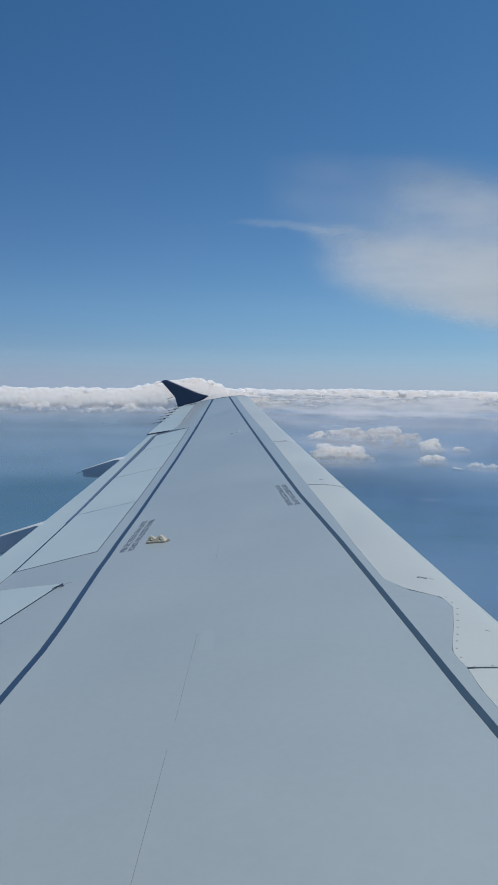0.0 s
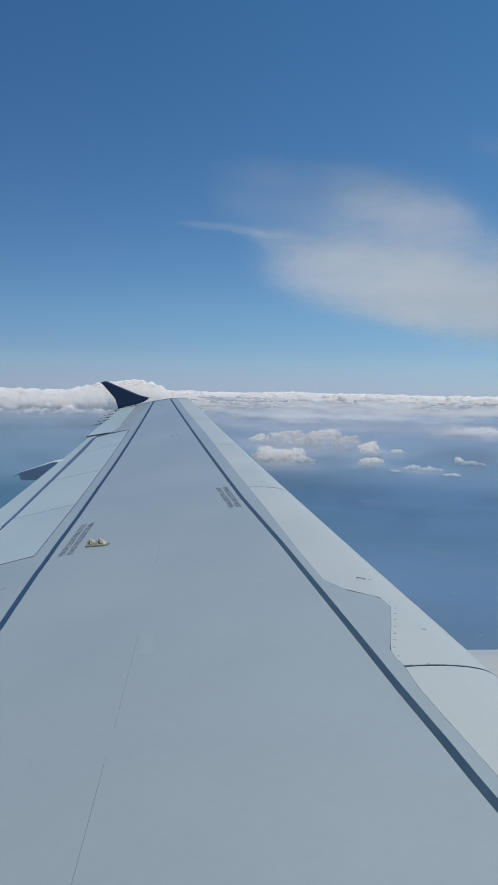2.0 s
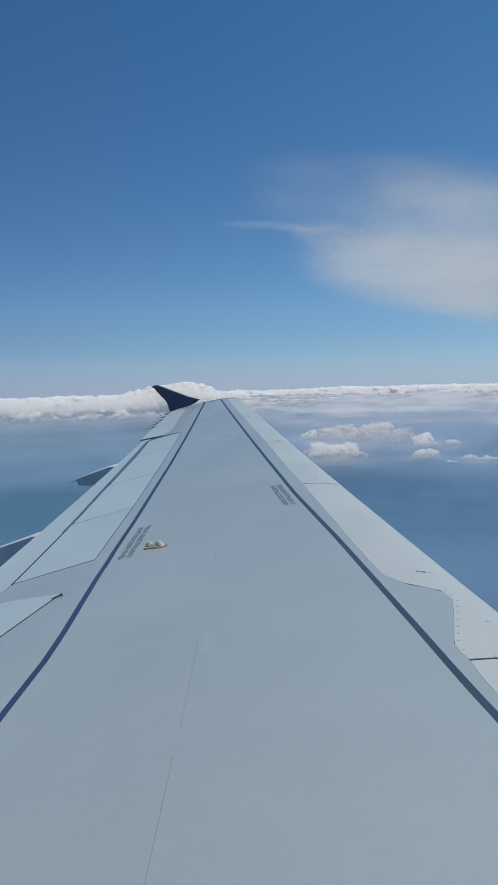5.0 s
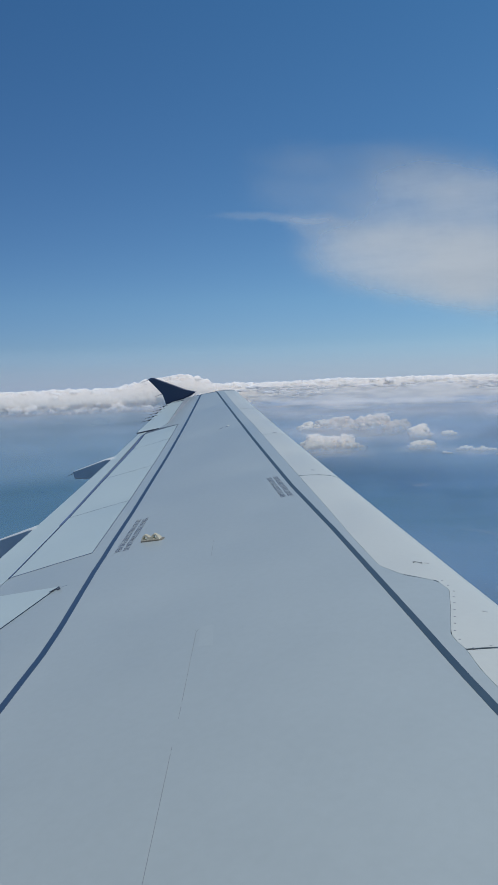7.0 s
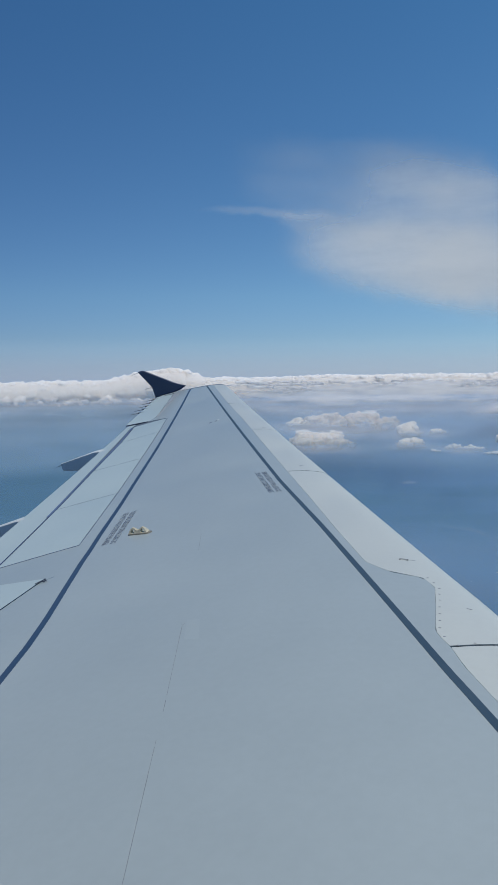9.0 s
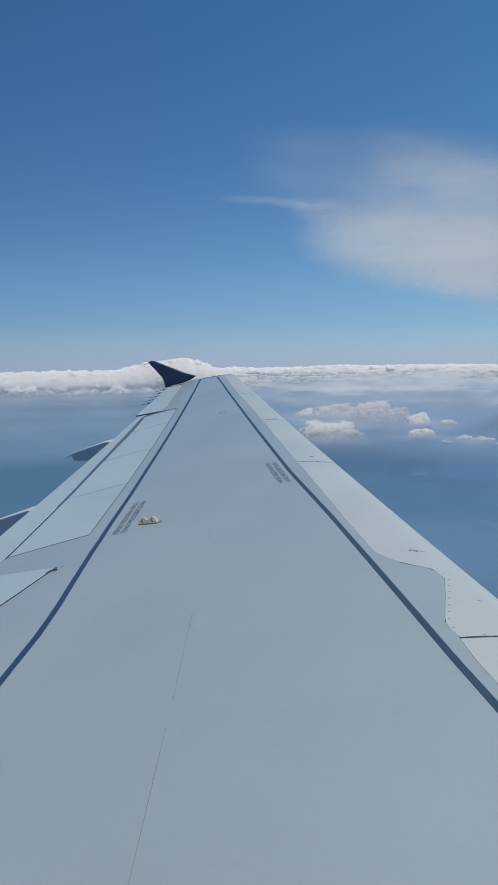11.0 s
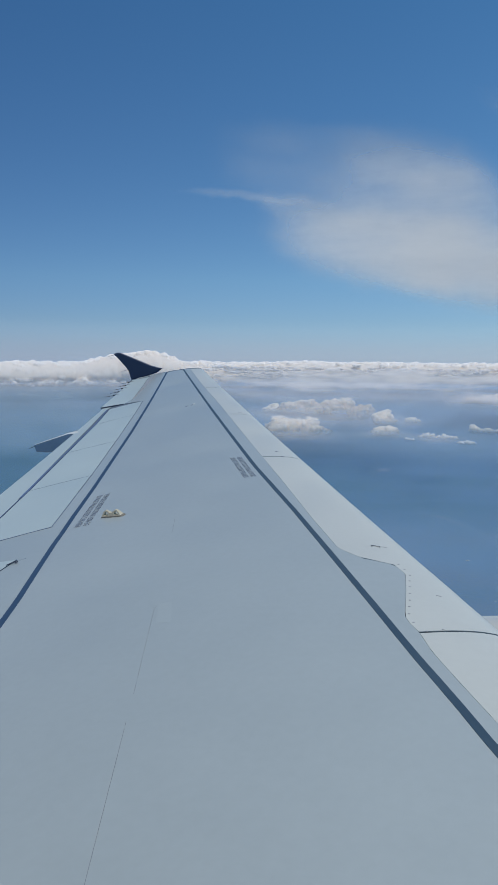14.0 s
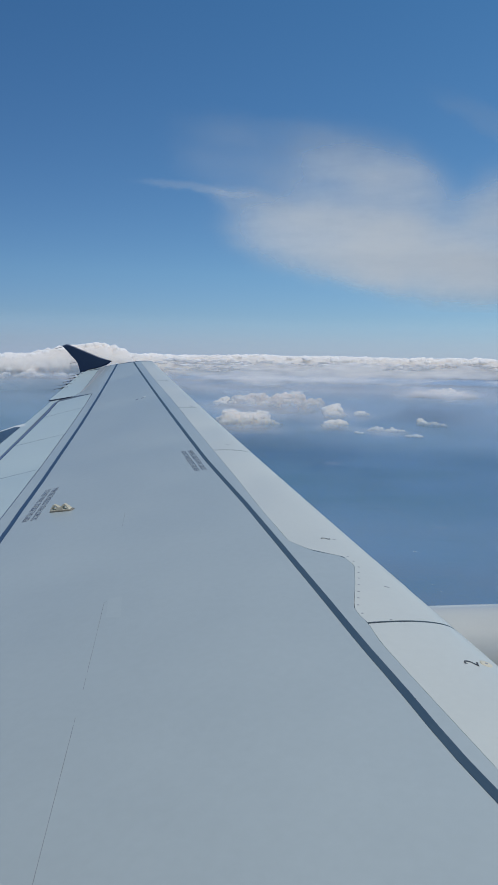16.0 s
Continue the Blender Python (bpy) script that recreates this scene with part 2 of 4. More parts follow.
def along(line, n):
    """n points evenly spread over a bent line of (y, x)."""
    d = [0.0]
    for a, b in zip(line, line[1:]):
        d.append(d[-1] + math.hypot(b[0] - a[0], b[1] - a[1]))
    s = np.linspace(0, d[-1], n)
    return list(zip(np.interp(s, d, [p[0] for p in line]), np.interp(s, d, [p[1] for p in line])))


def panel(name, fore, aft, mat, parent, n=24, m=8, top=0.0, deep=0.012, label="", same_y=False):
    """A skin panel between a front and a rear edge, each a bent line of (y, x), with edges of its own."""
    if same_y:
        ys = np.linspace(fore[0][0], fore[-1][0], n)
        f = [(y, np.interp(y, [p[0] for p in fore], [p[1] for p in fore])) for y in ys]
        a = [(y, np.interp(y, [p[0] for p in aft], [p[1] for p in aft])) for y in ys]
    else:
        f, a = along(fore, n), along(aft, n)
    grid = []
    for (y0, x0), (y1, x1) in zip(f, a):
        row = []
        for k in range(m + 1):
            w = k / m
            y, x = y0 + (y1 - y0) * w, x0 + (x1 - x0) * w
            row.append(surf(y, max(frac(y, x), 0.001), top))
        grid.append(row)
    bm = bmesh.new()
    vs = sheet(bm, grid)
    rim = vs[0] + [r[-1] for r in vs[1:]] + vs[-1][-2::-1] + [r[0] for r in vs[-2:0:-1]]
    low = [bm.verts.new(v.co - Vector((0, 0, deep))) for v in rim]
    k = len(rim)
    for i in range(k):
        bm.faces.new((rim[i], low[i], low[(i + 1) % k], rim[(i + 1) % k]))
    bmesh.ops.recalc_face_normals(bm, faces=bm.faces)
    ob = part(name, bm, mat, parent, label)
    ob.data.set_sharp_from_angle(angle=radians(35))
    return ob


def strip(name, line, width, mat, parent, n=60, top=0.0015, label=""):
    """A painted or sealed strip of even width along a bent line of (y, x)."""
    pts = along(line, n)
    grid = []
    for i, (y, x) in enumerate(pts):
        a, b = pts[max(i - 1, 0)], pts[min(i + 1, n - 1)]
        t = Vector((b[0] - a[0], b[1] - a[1])).normalized()
        grid.append([surf(y + s * t.y * width / 2, frac(y + s * t.y * width / 2, x - s * t.x * width / 2), o) for s, o in ((-1, -0.002), (-1, top), (1, top), (1, -0.002))])
    bm = bmesh.new()
    sheet(bm, grid)
    bmesh.ops.recalc_face_normals(bm, faces=bm.faces)
    return part(name, bm, mat, parent, label, smooth=False)


# the aircraft's attitude: nose up, slightly banked, seen from a seat over the wing
SEAT = Vector((-1.530, 1.75, 1.661))
TURN = Euler((radians(2.6743), radians(-8.0078), radians(-20.8485))).to_matrix().to_4x4()
PLANE = Matrix.Translation(EYE) @ TURN @ Matrix.Translation(-SEAT)


def thing(name, label, category, group="", m=None):
    ob = new(name)
    ob.empty_display_size = 0.3
    ob.matrix_world = m if m is not None else PLANE
    return tagged(ob, label, category, group)


# ---- sea ----
bm = bmesh.new()
rings = [(40, 0), (120, 0), (300, 0), (700, 0), (1400, 0)] + [(r, 105 * ((r - 2200) / 2700) ** 2.4) for r in range(2200, 5000, 150)]   # the far rim lies in the haze
grid = [[Vector((r * math.cos(a), r * math.sin(a), z)) for a in np.linspace(0, 2 * math.pi, 96, endpoint=False)] for r, z in rings]
vs = sheet(bm, grid, closed_u=True)
bm.faces.new(vs[0])
bmesh.ops.recalc_face_normals(bm, faces=bm.faces)
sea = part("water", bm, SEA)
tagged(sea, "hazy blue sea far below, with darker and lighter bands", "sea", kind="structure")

# ---- wing ----
wing = thing("aircraft_wing", "light grey swept airliner wing with dark blue walkway lines", "aircraft wing")

bm = bmesh.new()
V = [1 - (1 - math.cos(math.pi * k / 32)) / 2 for k in range(33)]
V = V + [-v for v in V[-2::-1]]
grid = []
for y in np.linspace(1.25, Y_TIP - 0.03, 72):
    grid.append([surf(y, v * 0.985, -0.008) for v in V])
vs = sheet(bm, grid, closed_u=True)
bm.faces.new(vs[0])
bm.faces.new(vs[-1])
bmesh.ops.recalc_face_normals(bm, faces=bm.faces)
part("wing_body", bm, GAP, wing, "dark inner structure showing in the panel gaps")

# edge of the slats, with the stepped cut-out over the engine pylon (y, x)
SLAT_EDGE = [(1.35, -0.27), (3.796, -1.458), (4.358, -1.749), (4.557, -1.849), (4.724, -1.912), (4.801, -1.957), (4.872, -1.987), (5.173, -2.013), (5.434, -2.042), (5.56, -2.11),
             (5.59, -2.268), (5.648, -2.344), (5.751, -2.458), (6.325, -2.743), (7.243, -3.183), (8.648, -3.875), (11.415, -5.235), (14.0, -6.55), (16.40, -7.74)]
CUT = 0.0013


def on(line, y):
    return float(np.interp(y, [p[0] for p in line], [p[1] for p in line]))


skin_rear = [(1.35, -4.815), (5.86, -4.815), (5.90, -5.505), (6.305, -5.628), (6.34, -5.60), (6.575, -4.978), (8.142, -5.512), (9.786, -6.094), (11.62, -6.749), (12.882, -7.214), (12.93, -7.232), (13.02, -7.66), (13.36, -7.66), (16.36, -8.72)]
panel("upper_skin", [(y, x - CUT) for y, x in SLAT_EDGE], skin_rear, GREY, wing, n=440, m=26, same_y=True, label="light grey painted upper skin of the wing box")

# slats: from their rear edge over the nose to the underside; each end is cut at a slant
SLATS = [(1.40, 4.717, 0.0, 0.36), (4.731, 8.18, 0.36, 0.22), (8.196, 10.66, 0.22, 0.2), (10.675, 13.36, 0.2, 0.2), (13.375, 16.36, 0.2, 0.0)]
for y0, y1, k0, k1 in SLATS:
    n = max(20, int((y1 - y0) * 16))
    grid = []
    for s in np.linspace(0, 1, n):
        ye = y0 + (y1 - y0) * s
        xe = on(SLAT_EDGE, ye)
        u = frac(ye, xe)
        slant = k0 + (k1 - k0) * s
        row = []
        for v in [u * (1 - (k / 12)) ** 1.6 for k in range(12)] + [0.0, -0.004, -0.012, -0.03, -0.06]:
            y = ye + slant * (lead(ye) - abs(v) * (lead(ye) - trail(ye)) - xe) if v >= 0 else ye + slant * (lead(ye) - xe)
            row.append(surf(y, v, 0.0 if abs(v) > 0.004 else 0.002))
        grid.append(row)
    bm = bmesh.new()
    vs = sheet(bm, grid)
    rim = [r[0] for r in vs]
    low = [bm.verts.new(v.co - Vector((0, 0, 0.012))) for v in rim]
    for a, b, c, d in zip(rim, rim[1:], low[1:], low):
        bm.faces.new((a, b, c, d))
    for row in (vs[0], vs[-1]):
        inner = [bm.verts.new(v.co + Vector((-0.012, 0, -0.006))) for v in row]
        for a, b, c, d in zip(row, row[1:], inner[1:], inner):
            bm.faces.new((a, b, c, d))
    bmesh.ops.recalc_face_normals(bm, faces=bm.faces)
    s = part("slat", bm, PALE, wing, "pale painted leading-edge slat")
    s.data.set_sharp_from_angle(angle=radians(40))

# spoilers
ends = [((6.58, -4.985), (6.317, -5.625)), ((8.142, -5.518), (7.948, -6.155)), ((9.786, -6.100), (9.63, -6.735)), ((11.62, -6.755), (11.42, -7.325)), ((12.882, -7.220), (12.74, -7.80))]
for (f0, a0), (f1, a1) in zip(ends, ends[1:]):
    panel("spoiler", [(f0[0] + 0.005, f0[1] - 0.006), (f1[0] - 0.005, f1[1] - 0.006)], [(a0[0] + 0.005, a0[1]), (a1[0] - 0.005, a1[1])], LIGHT, wing, n=14, m=6, top=0.003, deep=0.016, label="pale grey spoiler panel lying flush")
panel("spoiler", [(1.40, -4.825), (5.875, -4.825)], [(1.40, -5.40), (5.885, -5.40)], LIGHT, wing, n=20, m=6, top=0.003, deep=0.016, label="pale grey inboard spoiler panel lying flush")

# flaps and aileron
panel("flap", [(5.90, -5.525), (6.30, -5.640), (7.687, -6.100), (7.72, -6.125), (9.6, -6.80), (12.73, -7.885), (13.0, -7.92)], [(5.90, -6.12), (6.4, -6.12), (8.0, trail(8.0)), (10.0, trail(10.0)), (13.015, trail(13.015))], LIGHT, wing, n=60, m=5, same_y=False, label="pale grey outboard flap")
panel("flap", [(1.40, -5.42), (5.88, -5.42)], [(1.40, -6.12), (5.88, -6.12)], LIGHT, wing, n=30, m=5, label="pale grey inboard flap")

# aileron, trailing edge slightly raised
bm = bmesh.new()
grid = []
for y in np.linspace(13.03, 16.22, 24):
    x0 = np.interp(y, [13.03, 13.36, 16.22], [-7.672, -7.672, -8.682])
    x1 = trail(y) - 0.04
    row = []
    for k in range(7):
        x = x0 + (x1 - x0) * k / 6
        p = surf(y, min(frac(y, x), 1.0), 0.0)
        row.append(Vector((x, y, p.z + 0.022 * (k / 6))))
    row += [Vector((q.x, q.y, q.z - 0.010 - 0.018 * (1 - k / 6))) for k, q in reversed(list(enumerate(row)))]
    grid.append(row)
vs = sheet(bm, grid, closed_u=True)
bm.faces.new(vs[0]), bm.faces.new(vs[-1])
bmesh.ops.recalc_face_normals(bm, faces=bm.faces)
aileron = part("aileron", bm, LIGHT, wing, "pale grey aileron with its trailing edge slightly raised")
aileron.data.set_sharp_from_angle(angle=radians(35))

# added dark strip that paints the shade on the aileron's inboard end
bm = bmesh.new()
end = [grid[0][k] for k in range(7)]
vs = sheet(bm, [[Vector((p.x, 13.012, p.z + 0.004)), Vector((p.x, 13.012, p.z - 0.018)), Vector((p.x, 13.030, p.z - 0.018)), Vector((p.x, 13.030, p.z + 0.004))] for p in end], closed_u=True)
bm.faces.new(vs[0]), bm.faces.new(vs[-1])
bmesh.ops.recalc_face_normals(bm, faces=bm.faces)
part("end_shade_strip", bm, DARK, aileron, "dark strip for the shade on the end of the aileron", smooth=False)

# worn grey panel in front of the aileron's outer end
panel("tip_panel", [(14.1, -7.905), (16.32, -8.60)], [(13.5, -7.70), (16.32, -8.69)], BARE, wing, n=14, m=4, top=0.0015, deep=0.002, label="worn bare grey panel ahead of the aileron")

# tip cap
bm = bmesh.new()
grid = []
for k in range(7):
    a = k / 6 * math.pi / 2
    y = Y_TIP - 0.22 + 0.20 * math.sin(a)
    s = math.cos(a) * 0.985 + 0.015
    c = [surf(Y_TIP - 0.22, v * (1 - 0.02 * k)) for v in V]
    grid.append([Vector((p.x - 0.11 * math.sin(a), y, ref(y) + (p.z - ref(Y_TIP - 0.22)) * s)) for p in c])
vs = sheet(bm, grid, closed_u=True)
bm.faces.new(vs[-1])
bmesh.ops.recalc_face_normals(bm, faces=bm.faces)
part("wing_tip", bm, LIGHT, wing, "rounded pale wing tip")

# wingtip fence, upper and lower blade
FENCE_Y = 16.62
UPPER = [(-8.56, 1.77), (-8.80, 1.86), (-9.10, 2.02), (-9.57, 2.268), (-9.64, 2.28), (-9.74, 2.262), (-9.58, 2.05), (-9.43, 1.85), (-9.385, 1.60), (-9.15, 1.63), (-8.90, 1.66), (-8.70, 1.70)]
LOWER = [(-8.85, 1.60), (-8.95, 1.64), (-9.15, 1.64), (-9.37, 1.63), (-9.55, 1.30), (-9.60, 1.12), (-9.48, 1.10), (-9.05, 1.40)]
fence = None
for name, outline in (("wingtip_fence", UPPER), ("lower_blade", LOWER)):
    bm = bmesh.new()
    mid = Vector((sum(p[0] for p in outline) / len(outline), 0, sum(p[1] for p in outline) / len(outline)))
    rows = []
    for y, s in ((-0.012, 0.985), (-0.028, 0.9), (0.028, 0.9), (0.012, 0.985)):
        rows.append([bm.verts.new((mid.x + (x - mid.x) * s, FENCE_Y + 0.10 + y, mid.z + (z - mid.z) * s)) for x, z in outline])
    edge = [bm.verts.new((x, FENCE_Y + 0.10, z)) for x, z in outline]
    k = len(outline)
    for a, b in ((rows[1], rows[0]), (rows[0], edge), (edge, rows[3]), (rows[3], rows[2])):
        for i in range(k):
            bm.faces.new((a[i], a[(i + 1) % k], b[(i + 1) % k], b[i]))
    bm.faces.new(rows[1]), bm.faces.new(rows[2])
    bmesh.ops.recalc_face_normals(bm, faces=bm.faces)
    ob = part(name, bm, NAVY, fence or wing, "dark navy blue swept wingtip fence" if not fence else "", smooth=False)
    fence = fence or ob


def rod(bm, a, b, r0, r1, n=8):
    a, b = Vector(a), Vector(b)
    w = (b - a).normalized()
    s = w.cross(Vector((0.3, 0.1, 1))).normalized()
    t = w.cross(s)
    rows = [[p + (s * math.cos(q) + t * math.sin(q)) * r for q in np.linspace(0, 2 * math.pi, n, endpoint=False)] for p, r in ((a, r0), (b, r1))]
    vs = sheet(bm, rows, closed_u=True)
    bm.faces.new(vs[0]), bm.faces.new(vs[1])


# static dischargers on the aileron and the fence
for y in (14.35, 14.75, 15.15, 15.55, 15.95):
    bm = bmesh.new()
    x, z = trail(y) - 0.02, ref(y) + 0.02
    rod(bm, (x + 0.05, y, z), (x - 0.08, y, z - 0.005), 0.012, 0.012)
    rod(bm, (x - 0.08, y, z - 0.005), (x - 0.26, y, z - 0.015), 0.006, 0.003)
    bmesh.ops.recalc_face_normals(bm, faces=bm.faces)
    part("static_discharger", bm, BLACK, wing, "thin dark static discharge wick")
for z, x in ((2.24, -9.70), (1.86, -9.40)):
    bm = bmesh.new()
    rod(bm, (x, FENCE_Y + 0.1, z), (x - 0.24, FENCE_Y + 0.1, z - 0.03), 0.006, 0.003)
    bmesh.ops.recalc_face_normals(bm, faces=bm.faces)
    part("static_discharger", bm, BLACK, fence)

# flap track fairings: slab-sided canoes under the wing that end behind the trailing edge
for y, back, top_back, deep_back, half in ((11.3, -8.37, 0.828, 0.12, 0.25), (7.98, -7.60, 0.40, 0.14, 0.16), (4.0, -7.20, 0.02, 0.20, 0.16)):
    x0 = trail(y) + 2.2
    bm = bmesh.new()
    grid = []
    for k in range(17):
        w = k / 16
        x = x0 + (back - x0) * w
        behind = max(0.0, (trail(y) - x) / (trail(y) - back))
        top = ref(y) * (1 - behind) + top_back * behind if behind > 0 else ref(y) - 0.05 * min((x - trail(y)) / 0.6, 1)
        depth = deep_back + (0.30 - deep_back) * (1 - behind) ** 0.8 if behind > 0 else 0.30 * (0.25 + 0.75 * min(w / 0.35, 1))
        hw = half * (0.35 + 0.65 * min(w / 0.3, 1)) * (1 - 0.72 * behind)
        ring = []
        for a, b, r in ((-1, 0, 0.85), (-1, 0.06, 1), (-1, 0.86, 0.78), (-0.5, 1.0, 1), (0.5, 1.0, 1), (1, 0.86, 0.78), (1, 0.06, 1), (1, 0, 0.85)):
            ring.append(Vector((x, y + a * hw * r, top - depth * b)))
        grid.append(ring)
    vs = sheet(bm, grid, closed_u=True)
    bm.faces.new(vs[0]), bm.faces.new(vs[-1])
    bmesh.ops.recalc_face_normals(bm, faces=bm.faces)
    fairing = part("flap_track_fairing", bm, FAIRING, wing, "grey canoe-shaped flap track fairing under the trailing edge")
    fairing.data.set_sharp_from_angle(angle=radians(28))
    bm = bmesh.new()
    rod(bm, (back + 0.02, y, top_back - 0.02), (back - 0.16, y, top_back - 0.06), 0.006, 0.003)
    part("drain_mast", bm, BLACK, fairing)

# walkway lines
FRONT_LINE = [(1.5, -0.34), (3.68, -1.474), (3.87, -1.586), (4.193, -1.746), (4.535, -1.925), (4.940, -2.125), (5.620, -2.467), (6.462, -2.892), (7.80, -3.602), (10.35, -4.882), (16.35, -7.88)]
REAR_LINE = [(1.6, -3.20), (3.0, -3.62), (4.351, -4.025), (4.787, -4.151), (5.145, -4.279), (5.587, -4.455), (6.136, -4.671), (6.798, -4.909), (7.619, -5.187), (8.711, -5.572), (10.211, -6.094), (12.557, -6.933), (16.45, -8.335)]
strip("walkway_line", FRONT_LINE, 0.034, STRIPE, wing, n=90, label="dark blue painted line along the front of the walkway")
strip("walkway_line", REAR_LINE, 0.043, BLUE, wing, n=110, label="dark blue painted line along the rear of the walkway")
strip("walkway_line", [(16.40, -7.90), (16.46, -8.34)], 0.015, STRIPE, wing, n=6)

# skin seams
SEAM = [(2.6, -2.45), (3.306, -2.698), (3.955, -2.924), (4.105, -2.974), (4.923, -3.265)]
for a, b, wide in ((2.6, 3.10, 0.0011), (3.11, 3.62, 0.0012), (3.625, 3.90, 0.0013), (3.915, 3.945, 0.0010), (4.127, 4.215, 0.0014), (4.25, 4.44, 0.0013), (4.455, 4.60, 0.0011), (4.615, 4.915, 0.0012)):
    strip("skin_seam", [(y, on(SEAM, y)) for y in np.linspace(a, b, 4)], wide, RUST, wing, n=10, top=0.001)
strip("skin_seam", [(4.915, on(SEAM, 4.915)), (4.934, -3.276)], 0.0008, RUST, wing, n=5, top=0.001)
strip("skin_seam", [(4.915, on(SEAM, 4.915)), (4.938, -3.258)], 0.0007, RUST, wing, n=5, top=0.001)
strip("skin_seam", [(6.10, -3.685), (6.45, -3.815)], 0.0012, RUST, wing, n=10, top=0.001)
strip("gap_seal", [(6.575, -4.982), (8.142, -5.515), (9.786, -6.097), (11.62, -6.752), (12.882, -7.217)], 0.0055, FILLER, wing, n=50, top=0.0035)
strip("painted_line", [(7.72, -6.108), (7.95, -6.185), (9.63, -6.768), (11.42, -7.350), (12.72, -7.845)], 0.034, FADED, wing, n=50, top=0.004, label="faded blue line along the front of the flap")
strip("gap_seal", [(6.31, -5.640), (7.72, -6.103)], 0.005, FADED, wing, n=30, top=0.004)
for (f0, a0) in ends[1:4]:
    strip("gap_seal", [f0, a0], 0.0055, FILLER, wing, n=8, top=0.0045)
strip("gap_seal", [ends[0][0], ends[0][1]], 0.008, FILLER, wing, n=8, top=0.0045)
strip("gap_seal", [(1.45, -4.820), (5.88, -4.820)], 0.0045, STRIPE, wing, n=30, top=0.0045)
panel("repair_patch", [(4.749, -3.096), (4.985, -3.192)], [(4.755, -3.178), (4.972, -3.262)], PATCH, wing, n=12, m=8, top=0.0002, deep=0.0015, label="slightly lighter repair patch on the skin")
strip("aileron_seam", [(13.36, -7.665), (16.2, -8.50)], 0.014, RUDDY, wing, n=20, top=0.005)

# ---- engine ----
engine = thing("jet_engine", "white jet engine nacelle hung ahead of the wing's leading edge", "jet engine")
EY, EZ = 5.75, -1.50
bm = bmesh.new()
prof = [(-4.2, 0.55), (-3.4, 0.86), (-2.6, 1.09), (-2.0, 1.165), (-1.4, 1.165), (-0.8, 1.155), (0.4, 1.13), (1.3, 1.08), (1.75, 1.02), (1.82, 0.95), (1.72, 0.88), (1.2, 0.86), (0.8, 0.86)]
grid = [[Vector((x, EY + r * math.cos(a), EZ + r * math.sin(a))) for a in np.linspace(0, 2 * math.pi, 64, endpoint=False)] for x, r in prof]
vs = sheet(bm, grid, closed_u=True)
bm.faces.new(vs[0]), bm.faces.new(vs[-1])
bmesh.ops.recalc_face_normals(bm, faces=bm.faces)
part("nacelle", bm, WHITE, engine)
bm = bmesh.new()
grid = []
for x, r, drop in ((-3.4, 0.06, 0.05), (-2.8, 0.20, 0.02), (-2.2, 0.26, 0.0), (-1.4, 0.28, 0.0), (-0.6, 0.28, 0.005), (0.2, 0.26, 0.03), (0.8, 0.20, 0.10), (1.2, 0.12, 0.24), (1.35, 0.04, 0.40)):
    grid.append([Vector((x, 5.69 + r * math.cos(a), 0.090 - drop - r + (r if math.sin(a) > 0 else 3.0 * r) * math.sin(a))) for a in np.linspace(0, 2 * math.pi, 64, endpoint=False)])
vs = sheet(bm, grid, closed_u=True)
bm.faces.new(vs[0]), bm.faces.new(vs[-1])
bmesh.ops.recalc_face_normals(bm, faces=bm.faces)
part("pylon", bm, WHITE, engine, "rounded white pylon fairing above the nacelle")

# ---- fuselage side behind the seat ----
bm = bmesh.new()
grid = []
for x, r in [(-18, 0.35), (-17, 0.7), (-14, 1.35), (-11, 1.8), (-9, 1.98)] + [(x, 1.98) for x in range(-8, 9)] + [(10, 1.9), (12, 1.55), (13.2, 1.05), (13.8, 0.5)]:
    grid.append([Vector((x, -0.42 + r * math.cos(a), 0.95 + r * math.sin(a))) for a in np.linspace(0, 2 * math.pi, 72, endpoint=False)])
vs = sheet(bm, grid, closed_u=True)
bm.faces.new(vs[0]), bm.faces.new(vs[-1])
bmesh.ops.recalc_face_normals(bm, faces=bm.faces)
hull = part("wall_fuselage", bm, HULL)
hull.matrix_world = PLANE
tagged(hull, "plain light grey curved side of the aircraft fuselage", "fuselage", kind="structure")


# ---- clouds ----
def away(az, el, d):
    """A place d metres off, by its bearing to the right of straight ahead and its height over eye level, in degrees."""
    a, e = radians(az), radians(el)
    return Vector((d * math.sin(a) * math.cos(e), d * math.cos(a) * math.cos(e), EYE[2] + d * math.sin(e)))


def ball(level):
    bm = bmesh.new()
    bmesh.ops.create_icosphere(bm, subdivisions=level, radius=1.0)
    v, f = np.array([v.co[:] for v in bm.verts]), np.array([[v.index for v in f.verts] for f in bm.faces])
    bm.free()
    return v, f


BALLS = [ball(2), ball(1)]
rng = np.random.default_rng(7)


def billow(c, r, depth=2, flat=0.8, long=1.15):
    """A rounded heap with smaller heads budding from its upper side; (centre, radii) for each."""
    out = [(np.array(c), np.array((r * long, r, r * flat)), 0)]
    todo = [(np.array(c), r, depth)]
    while todo:
        p, q, d = todo.pop()
        if d == 0:
            continue
        for _ in range(7 if d == 2 else 5):
            a, h = rng.uniform(0, 6.283), rng.uniform(-0.25, 1.0)
            g = math.sqrt(max(0, 1 - h * h))
            s = q * rng.uniform(0.32, 0.55)
            p2 = p + np.array((math.cos(a) * g * q * long, math.sin(a) * g * q, h * q * flat)) * 0.88
            out.append((p2, np.array((s * long, s, s * 0.9)), 1))
            todo.append((p2, s, d - 1))
    return out


